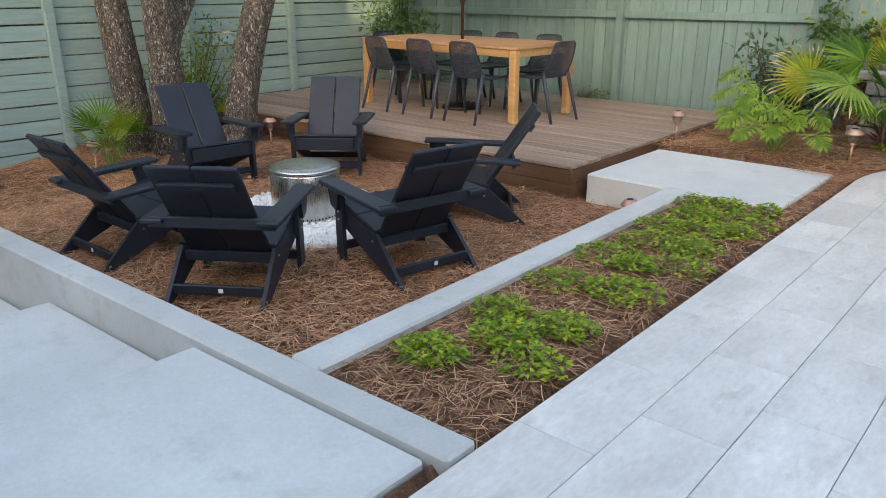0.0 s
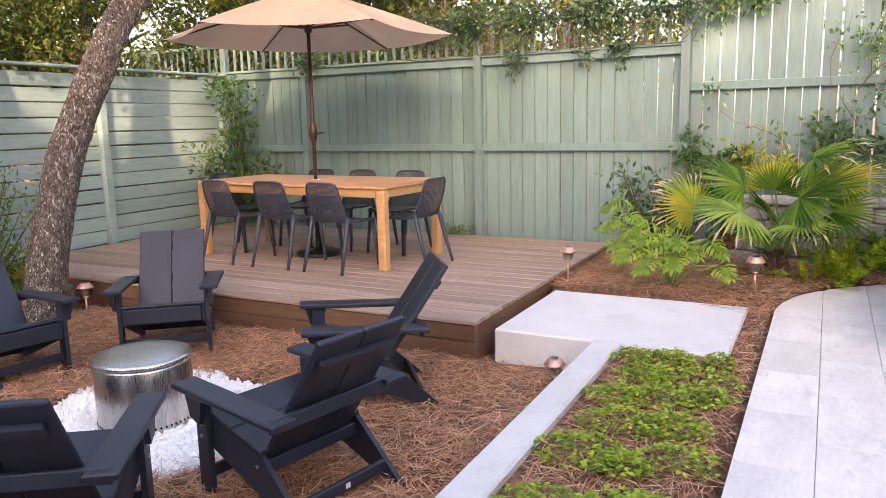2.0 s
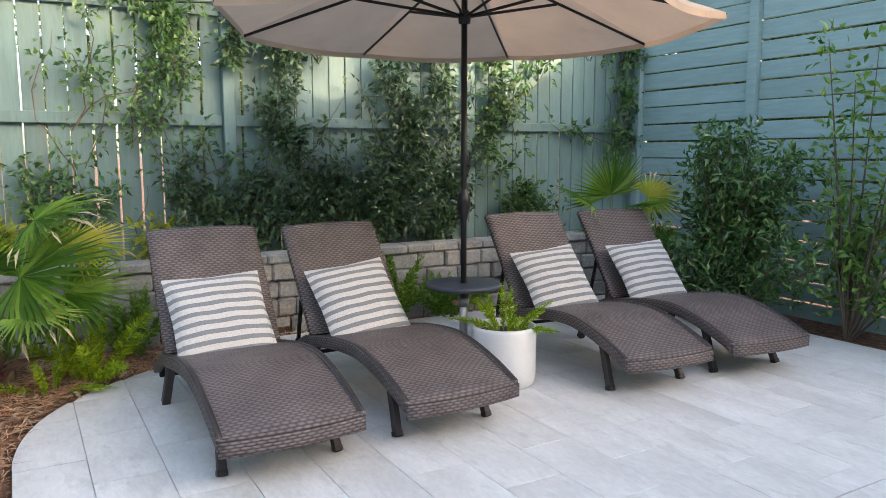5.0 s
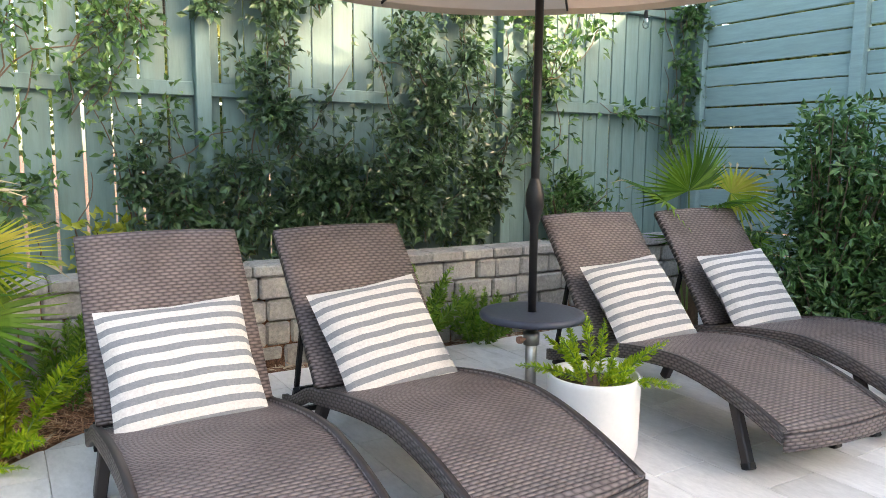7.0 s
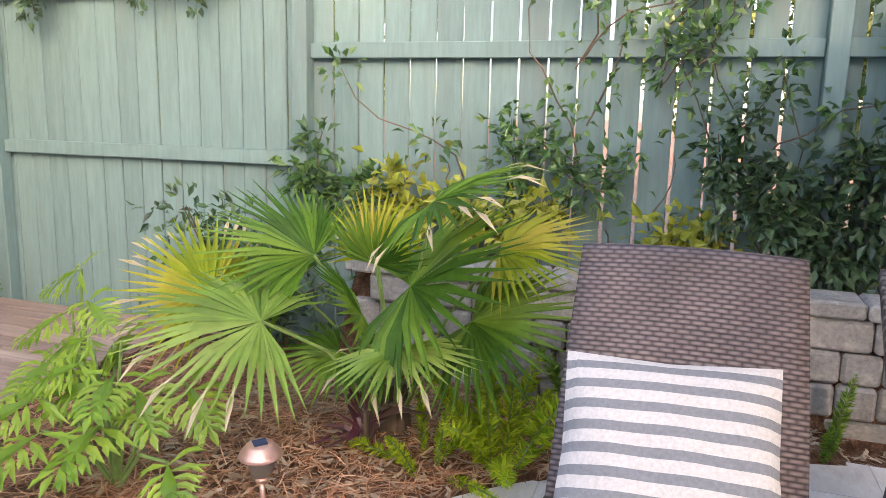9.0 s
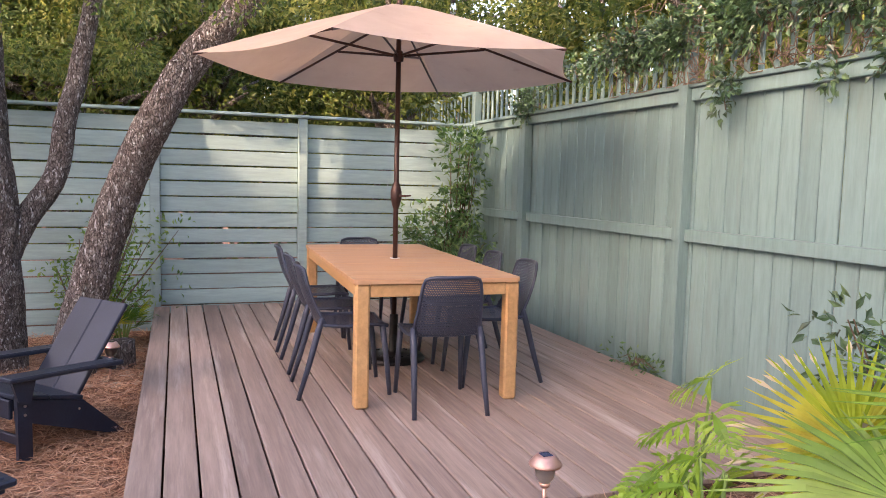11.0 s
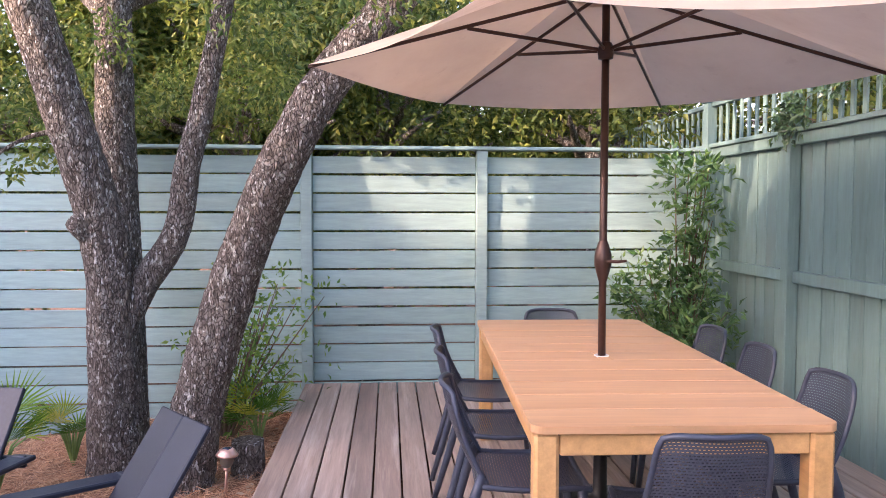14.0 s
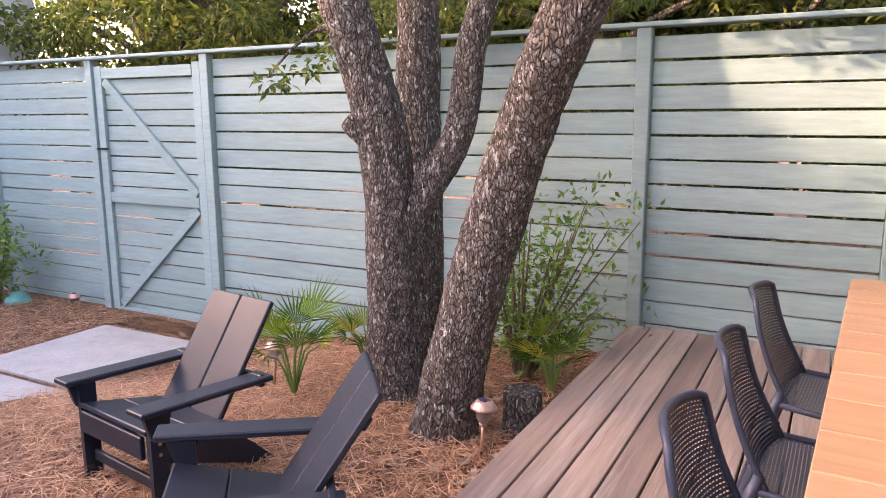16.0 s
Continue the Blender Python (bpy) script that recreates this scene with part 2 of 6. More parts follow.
L_PALM = leafy("fan_palm_leaf", [(0.04, 0.115, 0.010), (0.085, 0.20, 0.018), (0.18, 0.31, 0.035)], 0.5, 0.4, 0.25)
L_PALM_Y = leafy("yellowing_palm_leaf", [(0.20, 0.30, 0.015), (0.36, 0.42, 0.03), (0.46, 0.40, 0.06)], 0.5, 0.4, 0.25)
# paler copy of the palm green: light and sheen on two fronds put into colour
L_PALM_LIT = leafy("lit_palm_leaf", [(0.13, 0.24, 0.03), (0.20, 0.33, 0.05), (0.30, 0.41, 0.09)], 0.42, 0.35, 0.4)
L_PALM_D = leafy("dry_palm_tip", [(0.42, 0.34, 0.20), (0.56, 0.48, 0.33)], 0.7, 0.2)
L_PHILO = leafy("philodendron_leaf", [(0.136, 0.264, 0.017), (0.221, 0.365, 0.0298), (0.306, 0.433, 0.051)], 0.35, 0.4, 0.5)
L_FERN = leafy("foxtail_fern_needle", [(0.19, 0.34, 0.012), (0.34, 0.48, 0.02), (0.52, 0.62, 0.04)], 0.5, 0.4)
# darker copy of the fern colour, with the shade by the block wall included
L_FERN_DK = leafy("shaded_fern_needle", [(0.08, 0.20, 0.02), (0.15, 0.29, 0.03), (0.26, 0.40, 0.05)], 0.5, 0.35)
L_RED = leafy("burgundy_ti_leaf", [(0.07, 0.015, 0.03), (0.13, 0.03, 0.05), (0.14, 0.09, 0.07)], 0.35, 0.25, 0.5)
L_SHRUB = leafy("shrub_leaf", [(0.07, 0.17, 0.03), (0.14, 0.27, 0.05), (0.26, 0.38, 0.085)], 0.4, 0.35)
# warm sun on the dried creeper leaves, put into their base colour
L_SUNLIT = leafy("sunlit_creeper_leaf", [(0.28, 0.34, 0.03), (0.42, 0.44, 0.06), (0.34, 0.36, 0.10)], 0.4, 0.35)


def canvas_material():
    m, nt, b = nodes_of("tan_umbrella_canvas", 0.85, 0, 0.2)
    v = coords(nt)
    c = ramp(nt, noise_tex(nt, v, 3.0, 4), [(0.48, 0.36, 0.275), (0.55, 0.42, 0.325)])
    c = mix_rgb(nt, ramp(nt, noise_tex(nt, v, 7.0, 5, 0.7), [(0, 0, 0), (0.35, 0.35, 0.35)], 0.6, 0.75), c, (0.34, 0.25, 0.19))
    nt.links.new(c, b.inputs["Base Color"])
    tr = nt.nodes.new("ShaderNodeBsdfTranslucent")
    nt.links.new(c, tr.inputs[0])
    mx = nt.nodes.new("ShaderNodeMixShader")
    mx.inputs[0].default_value = 0.30
    nt.links.new(b.outputs[0], mx.inputs[1])
    nt.links.new(tr.outputs[0], mx.inputs[2])
    nt.links.new(mx.outputs[0], nt.nodes["Material Output"].inputs[0])
    bump(nt, b, noise_tex(nt, v, 260, 2), 0.2, 0.002)
    return m


def wicker_material(name, dark, light):
    """Flat resin strands woven in staggered rows over round canes."""
    m, nt, b = nodes_of(name, 0.5, 0, 0.4)

    def calc(op, x, y=None):
        n = nt.nodes.new("ShaderNodeMath")
        n.operation = op
        for sock, v in zip(n.inputs, (x, y)):
            if isinstance(v, (int, float)):
                sock.default_value = v
            elif v is not None:
                nt.links.new(v, sock)
        return n.outputs[0]
    tc = nt.nodes.new("ShaderNodeTexCoord")
    sp = nt.nodes.new("ShaderNodeSeparateXYZ")
    nt.links.new(tc.outputs["UV"], sp.inputs[0])
    row = calc('DIVIDE', sp.outputs["Y"], 0.0150)
    half = calc('MULTIPLY', calc('FLOOR', row), 0.5)
    across = calc('ABSOLUTE', calc('SINE', calc('MULTIPLY', calc('ADD', calc('DIVIDE', sp.outputs["X"], 0.040), half), math.pi)))
    along = calc('ABSOLUTE', calc('SINE', calc('MULTIPLY', row, math.pi)))
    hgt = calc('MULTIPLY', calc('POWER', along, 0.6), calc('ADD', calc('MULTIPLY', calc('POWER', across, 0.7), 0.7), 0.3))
    # colour follows the relief: shade in the crevices between strands is painted in
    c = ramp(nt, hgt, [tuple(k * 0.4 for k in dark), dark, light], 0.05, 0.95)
    v = coords(nt)
    c = mix_rgb(nt, 1.0, c, ramp(nt, noise_tex(nt, v, 6, 4), [(0.78, 0.75, 0.75), (1.2, 1.16, 1.16)]), 'MULTIPLY')
    nt.links.new(c, b.inputs["Base Color"])
    bump(nt, b, hgt, 0.9, 0.005)
    return m


def stripe_material():
    """Grey bands on white cloth, woven slub in the thread."""
    m, nt, b = nodes_of("striped_outdoor_cloth", 0.9, 0, 0.15)
    tc = nt.nodes.new("ShaderNodeTexCoord")
    sp = nt.nodes.new("ShaderNodeSeparateXYZ")
    nt.links.new(tc.outputs["UV"], sp.inputs[0])
    mul = nt.nodes.new("ShaderNodeMath")
    mul.operation = 'MULTIPLY'
    mul.inputs[1].default_value = 9.5
    nt.links.new(sp.outputs["Y"], mul.inputs[0])
    fr = nt.nodes.new("ShaderNodeMath")
    fr.operation = 'FRACT'
    nt.links.new(mul.outputs[0], fr.inputs[0])
    cmpn = nt.nodes.new("ShaderNodeMath")
    cmpn.operation = 'GREATER_THAN'
    cmpn.inputs[1].default_value = 0.55
    nt.links.new(fr.outputs[0], cmpn.inputs[0])
    v = coords(nt, (1, 1, 1))
    slub = ramp(nt, noise_tex(nt, v, 90, 4, 0.7), [(0.82, 0.82, 0.82), (1.1, 1.1, 1.1)])
    c = mix_rgb(nt, cmpn.outputs[0], (0.53, 0.52, 0.50), (0.205, 0.218, 0.23))
    c = mix_rgb(nt, 1.0, c, slub, 'MULTIPLY')
    nt.links.new(c, b.inputs["Base Color"])
    bump(nt, b, noise_tex(nt, v, 380, 2), 0.25, 0.002)
    return m


def glass_material(name, tint=(0.9, 0.95, 0.95), rough=0.05):
    m, nt, b = nodes_of(name, rough, 0, 0.5)
    b.inputs["Base Color"].default_value = (*tint, 1)
    b.inputs["Transmission Weight"].default_value = 1.0
    b.inputs["IOR"].default_value = 1.45
    return m


def water_material():
    m, nt, b = nodes_of("pool_water", 0.03, 0, 0.5)
    b.inputs["Base Color"].default_value = (0.62, 0.86, 0.88, 1)
    b.inputs["Transmission Weight"].default_value = 1.0
    b.inputs["IOR"].default_value = 1.33
    bump(nt, b, noise_tex(nt, coords(nt), 5, 3), 0.15, 0.02)
    return m


def mesh_weave_material():
    """Moulded resin with rows of small oval openings, as a relief with real holes cut by alpha."""
    m, nt, b = nodes_of("perforated_resin", 0.42, 0, 0.4)
    tc = nt.nodes.new("ShaderNodeTexCoord")
    br = nt.nodes.new("ShaderNodeTexBrick")
    br.offset = 0.5
    br.inputs["Scale"].default_value = 1.0
    br.inputs["Brick Width"].default_value, br.inputs["Row Height"].default_value = 0.0170, 0.0108
    br.inputs["Mortar Size"].default_value, br.inputs["Mortar Smooth"].default_value = 0.0046, 0.3
    br.inputs["Color1"].default_value = br.inputs["Color2"].default_value = (0, 0, 0, 1)
    br.inputs["Mortar"].default_value = (1, 1, 1, 1)
    nt.links.new(tc.outputs["UV"], br.inputs["Vector"])
    nt.links.new(br.outputs["Fac"], b.inputs["Alpha"])
    b.inputs["Base Color"].default_value = (0.036, 0.043, 0.062, 1)
    return m


M_CANVAS = canvas_material()
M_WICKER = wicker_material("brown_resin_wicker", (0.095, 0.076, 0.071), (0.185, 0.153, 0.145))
M_STRIPE = stripe_material()
M_GLASS = glass_material("clear_lamp_glass")
M_LENS = glass_material("frosted_lamp_plastic", (0.95, 0.95, 0.93), 0.35)
M_WATER = water_material()
M_PERF = mesh_weave_material()


# ---- mesh helpers ----
class Build:
    """Collects vertices and faces of one mesh."""

    def __init__(self):
        self.v, self.f, self.uv = [], [], {}

    def add(self, verts, faces, m=None):
        o = len(self.v)
        self.v += [tuple(m @ Vector(p)) if m else tuple(p) for p in verts]
        self.f += [tuple(i + o for i in f) for f in faces]
        return self

    def box(self, lo, hi, c=0.004, m=None):
        """A box with chamfered edges."""
        (x0, y0, z0), (x1, y1, z1) = lo, hi
        c = min(c, 0.45 * min(x1 - x0, y1 - y0, z1 - z0))
        vs, ids = [], {}
        for ix, x in ((0, x0), (1, x1)):
            for iy, y in ((0, y0), (1, y1)):
                for iz, z in ((0, z0), (1, z1)):
                    sx, sy, sz = (c if ix == 0 else -c), (c if iy == 0 else -c), (c if iz == 0 else -c)
                    for a, p in ((0, (x, y + sy, z + sz)), (1, (x + sx, y, z + sz)), (2, (x + sx, y + sy, z))):
                        ids[ix, iy, iz, a] = len(vs)
                        vs.append(p)
        fs = []
        for s in (0, 1):
            q = [(s, 0, 0), (s, 1, 0), (s, 1, 1), (s, 0, 1)]
            fs.append([ids[(*k, 0)] for k in (q if s else q[::-1])])
            q = [(0, s, 0), (0, s, 1), (1, s, 1), (1, s, 0)]
            fs.append([ids[(*k, 1)] for k in (q if s else q[::-1])])
            q = [(0, 0, s), (1, 0, s), (1, 1, s), (0, 1, s)]
            fs.append([ids[(*k, 2)] for k in (q if s else q[::-1])])
        for a in (0, 1):
            for b in (0, 1):
                fs.append([ids[0, a, b, 1], ids[1, a, b, 1], ids[1, a, b, 2], ids[0, a, b, 2]][::(1 if a != b else -1)])
                fs.append([ids[a, 0, b, 0], ids[a, 1, b, 0], ids[a, 1, b, 2], ids[a, 0, b, 2]][::(1 if a == b else -1)])
                fs.append([ids[a, b, 0, 0], ids[a, b, 1, 0], ids[a, b, 1, 1], ids[a, b, 0, 1]][::(1 if a != b else -1)])
        for k in [(i, j, l) for i in (0, 1) for j in (0, 1) for l in (0, 1)]:
            t = [ids[(*k, 0)], ids[(*k, 1)], ids[(*k, 2)]]
            fs.append(t if sum(k) % 2 else t[::-1])
        return self.add(vs, fs, m)

    def beam(self, p, q, w, h, c=0.004, up=(0, 0, 1), roll=0.0):
        """A rectangular bar from p to q, w across and h along up."""
        p, q = Vector(p), Vector(q)
        d = (q - p)
        l = d.length
        d.normalize()
        u = Vector(up)
        s = d.cross(u)
        if s.length < 1e-4:
            s = d.cross(Vector((0, 1, 0)))
        s.normalize()
        u = s.cross(d)
        m = Matrix(((s.x, d.x, u.x, p.x), (s.y, d.y, u.y, p.y), (s.z, d.z, u.z, p.z), (0, 0, 0, 1)))
        return self.box((-w / 2, 0, -h / 2), (w / 2, l, h / 2), c, m)

    def tube(self, pts, rad, seg=10, cap=True):
        pts = [Vector(p) for p in pts]
        rad = [rad] * len(pts) if isinstance(rad, (int, float)) else rad
        rings, prev = [], None
        for i, p in enumerate(pts):
            d = (pts[min(i + 1, len(pts) - 1)] - pts[max(i - 1, 0)]).normalized()
            a = prev if prev is not None else (Vector((1, 0, 0)) if abs(d.x) < 0.8 else Vector((0, 1, 0)))
            s = (a - d * a.dot(d)).normalized()
            prev = s
            t = d.cross(s)
            rings.append([p + (s * math.cos(k * math.tau / seg) + t * math.sin(k * math.tau / seg)) * rad[i] for k in range(seg)])
        o = len(self.v)
        for r in rings:
            self.v += [tuple(x) for x in r]
        for i in range(len(rings) - 1):
            for k in range(seg):
                a, b = o + i * seg + k, o + i * seg + (k + 1) % seg
                self.f.append((a, b, b + seg, a + seg))
        if cap:
            self.f.append(tuple(o + k for k in range(seg))[::-1])
            self.f.append(tuple(o + (len(rings) - 1) * seg + k for k in range(seg)))
        return self

    def lathe(self, prof, seg=32, at=(0, 0, 0), close=False):
        o = len(self.v)
        for r, z in prof:
            self.v += [(at[0] + r * math.cos(k * math.tau / seg), at[1] + r * math.sin(k * math.tau / seg), at[2] + z) for k in range(seg)]
        for i in range(len(prof) - 1):
            for k in range(seg):
                a, b = o + i * seg + k, o + i * seg + (k + 1) % seg
                self.f.append((a, b, b + seg, a + seg))
        if close:
            self.f.append(tuple(o + k for k in range(seg))[::-1])
            self.f.append(tuple(o + (len(prof) - 1) * seg + k for k in range(seg)))
        return self

    def sheet(self, fn, nu, nv, thick=0.0, uvscale=None):
        """A grid surface fn(u, v), with thickness along its normal; keeps UVs in metres."""
        o = len(self.v)
        P = [[Vector(fn(i / nu, j / nv)) for j in range(nv + 1)] for i in range(nu + 1)]
        W = nv + 1
        for i in range(nu + 1):
            for j in range(nv + 1):
                self.v.append(tuple(P[i][j]))
        for i in range(nu):
            for j in range(nv):
                self.f.append((o + i * W + j, o + (i + 1) * W + j, o + (i + 1) * W + j + 1, o + i * W + j + 1))
        if thick:
            o2 = len(self.v)
            for i in range(nu + 1):
                for j in range(nv + 1):
                    du = P[min(i + 1, nu)][j] - P[max(i - 1, 0)][j]
                    dv = P[i][min(j + 1, nv)] - P[i][max(j - 1, 0)]
                    self.v.append(tuple(P[i][j] - du.cross(dv).normalized() * thick))
            for i in range(nu):
                for j in range(nv):
                    self.f.append((o2 + i * W + j, o2 + i * W + j + 1, o2 + (i + 1) * W + j + 1, o2 + (i + 1) * W + j))
            rim = [(i, 0) for i in range(nu + 1)] + [(nu, j) for j in range(1, nv + 1)] + [(i, nv) for i in range(nu - 1, -1, -1)] + [(0, j) for j in range(nv - 1, 0, -1)]
            for k in range(len(rim)):
                a, b = rim[k], rim[(k + 1) % len(rim)]
                A, B = a[0] * W + a[1], b[0] * W + b[1]
                self.f.append((o + B, o + A, o2 + A, o2 + B))
        if uvscale:
            for i in range(nu + 1):
                for j in range(nv + 1):
                    uv = (uvscale[0] * i / nu, uvscale[1] * j / nv)
                    self.uv[o + i * W + j] = uv
                    if thick:
                        self.uv[o2 + i * W + j] = uv
        return self

    def prism(self, poly, z0, z1):
        o, n = len(self.v), len(poly)
        self.v += [(x, y, z0) for x, y in poly] + [(x, y, z1) for x, y in poly]
        self.f.append(tuple(o + n + i for i in range(n)))
        self.f.append(tuple(o + n - 1 - i for i in range(n)))
        for i in range(n):
            self.f.append((o + i, o + (i + 1) % n, o + n + (i + 1) % n, o + n + i))
        return self

    def data(self, name, mat, smooth=False):
        me = bpy.data.meshes.new(name)
        me.from_pydata(self.v, [], self.f)
        me.materials.append(mat)
        if self.uv:
            lay = me.uv_layers.new(name="UVMap")
            for lp in me.loops:
                lay.data[lp.index].uv = self.uv.get(lp.vertex_index, (0, 0))
        if smooth:
            for p in me.polygons:
                p.use_smooth = True
        me.update()
        return me


def part(name, b, mat, parent, label="", smooth=False, at=None):
    """Links one mesh as one part under its parent."""
    ob = new(name, b if isinstance(b, bpy.types.Mesh) else b.data(name, mat, smooth))
    ob.parent = parent
    if at is not None:
        ob.matrix_local = at if isinstance(at, Matrix) else Matrix.Translation(at)
    if label:
        ob["label"] = label
    return ob


def thing(name, m, label, category, group="", kind=""):
    ob = new(name)
    ob.empty_display_size = 0.1
    ob.matrix_world = m
    return tagged(ob, label, category, group, kind)


def solid(name, b, mat, label, category, kind="", smooth=False, m=None, group=""):
    ob = new(name, b.data(name, mat, smooth))
    if m is not None:
        ob.matrix_world = m
    return tagged(ob, label, category, group, kind)


def leaf_data(name, P, D, U, L, W, mat, fold=0.25, droop=0.15):
    """Many pointed, folded leaves in one mesh: bases P, directions D, normals U, lengths L, widths W."""
    P, D, U = (np.asarray(a, float) for a in (P, D, U))
    n = len(P)
    L = np.broadcast_to(np.asarray(L, float), (n,))[:, None]
    W = np.broadcast_to(np.asarray(W, float), (n,))[:, None]
    D = D / np.linalg.norm(D, axis=1, keepdims=True)
    S = np.cross(D, U)
    S /= np.linalg.norm(S, axis=1, keepdims=True) + 1e-9
    U = np.cross(S, D)
    mid = P + D * L * 0.45
    V = np.stack([P, mid + S * W / 2 + U * W * fold, P + D * L - U * L * droop, mid - S * W / 2 + U * W * fold, mid], 1).reshape(-1, 3)
    k = np.arange(n)[:, None] * 5
    F = np.concatenate([k + [0, 1, 4], k + [4, 1, 2], k + [0, 4, 3], k + [4, 2, 3]], 1).reshape(-1, 3)
    me = bpy.data.meshes.new(name)
    me.from_pydata(V.tolist(), [], F.tolist())
    me.materials.append(mat)
    me.update()
    return me


def weld_bases(me):
    """Joins blades that spring from one point, so that the fan is one sheet."""
    bm = bmesh.new()
    bm.from_mesh(me)
    bmesh.ops.remove_doubles(bm, verts=bm.verts, dist=0.0004)
    bm.to_mesh(me)
    bm.free()
    return me


def rand_dirs(rng, n, zbias=0.0):
    d = rng.normal(size=(n, 3))
    d[:, 2] += zbias
    return d / np.linalg.norm(d, axis=1, keepdims=True)


def smooth01(t):
    t = min(1.0, max(0.0, t))
    return t * t * (3 - 2 * t)


def ground_z(x, y):
    """Height of the sunken garden bed and its fall towards the gate."""
    if x > 0.9:
        return -0.05
    z = -0.215
    z -= 0.02 * smooth01((5.6 - y) / 1.3)
    z -= 0.30 * smooth01((-2.4 - x) / 2.0) * smooth01((6.9 - y) / 3.0)
    return z


# ---- ground ----
def edge_x(y):
    """West edge of the paving: straight, then a quarter round behind the loungers."""
    if y < 8.55:
        return 1.655
    if y > 10.45:
        return 3.4
    t = (y - 8.55) / 1.9
    return 1.655 + 0.10 * t + 1.55 * t ** 3.1


def full_z(x, y):
    if 3.25 < x < 9.0 and 1.2 < y < 6.6:
        return -1.8
    if y < 4.02 and x < 1.60:
        return -0.12 if x > 0.40 else -0.29 if x > -0.98 else -0.46 if x > -1.93 else -0.50
    if y > 10.74 and 1.1 < x < 7.7:
        return 0.57
    if y > 8.86 and -0.02 < x < edge_x(y):
        return 0.01 + 0.035 * math.sin(x * 3.1) * math.sin(y * 2.3)
    if x >= edge_x(y):
        return -0.035 if (y > 10.40 or x > 6.95) else -0.12
    if 0.82 < x:
        return -0.02
    if y > 7.62 and x < -0.05:
        return -0.25
    return ground_z(x, y) + 0.012 * math.sin(x * 5.3 + 1) * math.sin(y * 4.7)


def build_ground():
    xs = [-400, -90, -30, -14, -8.5, -6.2] + [-5.6 + 0.1 * i for i in range(136)] + [8.3, 9.5, 14, 30, 90, 400]
    ys = [-400, -90, -30, -12, -6, -3] + [-2 + 0.3 * i for i in range(20)] + [4.0 + 0.1 * i for i in range(74)] + [11.6, 13, 18, 40, 120, 400]
    b = Build()
    W = len(ys)
    for x in xs:
        for y in ys:
            z = full_z(x, y) if (-6 < x < 9 and -2.5 < y < 11.5) else -0.66
            b.v.append((x, y, z))
    for i in range(len(xs) - 1):
        for j in range(W - 1):
            b.f.append((i * W + j, (i + 1) * W + j, (i + 1) * W + j + 1, i * W + j + 1))
    solid("ground", b, M_MULCH, "brown pine straw covering the garden soil", "ground", "structure", True)


build_ground()


def strewn(name, label, boxes, dens, L, W, mat, seed, lift=0.012, ok=None):
    """Loose strips lying on the ground in all directions."""
    rng = np.random.default_rng(seed)
    P = []
    for x0, x1, y0, y1 in boxes:
        n = int((x1 - x0) * (y1 - y0) * dens)
        for x, y in zip(rng.uniform(x0, x1, n), rng.uniform(y0, y1, n)):
            if ok is None or ok(x, y):
                P.append((x, y, full_z(x, y)))
    P = np.array(P)
    n = len(P)
    a = rng.uniform(0, math.tau, n)
    tilt = rng.normal(0, 0.13, n)
    D = np.stack([np.cos(a), np.sin(a), tilt], 1)
    S = np.stack([-np.sin(a), np.cos(a), rng.normal(0, 0.3, n)], 1)
    l = rng.uniform(*L, n)[:, None]
    w = rng.uniform(*W, n)[:, None]
    P[:, 2] += rng.uniform(0.002, lift, n)
    bend = rng.normal(0, 0.12, n)[:, None]
    m = P + D * l * 0.5 + S * l * bend * 0.5
    e = P + D * l
    V = np.stack([P - S * w, P + S * w, m + S * w, m - S * w, e], 1).reshape(-1, 3)
    k = np.arange(n)[:, None] * 5
    F3 = (k + [3, 2, 4]).tolist()
    F4 = (k + [0, 1, 2, 3]).tolist()
    me = bpy.data.meshes.new(name)
    me.from_pydata(V.tolist(), [], F4 + F3)
    me.materials.append(mat)
    tagged(new(name, me), label, "ground litter", "", "stuff")


def in_pit(x, y):
    return (x + 1.285) ** 2 + (y - 5.87) ** 2 > 0.52


strewn("pine_needles", "reddish brown pine needles strewn over the sunken seating area", [(-5.4, 0.72, 4.17, 7.5)], 2900, (0.07, 0.18), (0.0013, 0.0027), M_NEEDLE, 3, 0.04, in_pit)
strewn("pine_needles", "dry pine needles between the ground cover plants", [(0.93, 1.63, 4.21, 7.55), (1.5, 1.64, 7.5, 8.9), (0.9, 1.56, 3.3, 4.0)], 2200, (0.06, 0.15), (0.001, 0.0019), M_NEEDLE, 4, 0.03)
strewn("pine_needles", "dry pine needles round the palms", [(-0.02, 1.2, 8.9, 10.7), (1.2, 2.9, 8.7, 10.6)], 2600, (0.06, 0.16), (0.0012, 0.0024), M_NEEDLE, 5, 0.035, lambda x, y: x < edge_x(y) - 0.02)
strewn("wood_chips", "pale wood chips mixed into the straw by the palms", [(0.7, 2.3, 9.2, 10.5), (2.4, 7.2, 10.42, 10.7)], 760, (0.03, 0.09), (0.003, 0.009), M_CHIP, 6, 0.03, lambda x, y: x < edge_x(y) or y > 10.45)
strewn("pine_needles", "pine needles over the soil before the gate", [(-5.4, -3.3, -0.5, 4.2), (-3.3, -2.0, 0.0, 2.9)], 1300, (0.07, 0.17), (0.0013, 0.0025), M_NEEDLE, 9, 0.035, lambda x, y: not (-4.97 < x < -2.4 and 2.62 < y < 3.95))
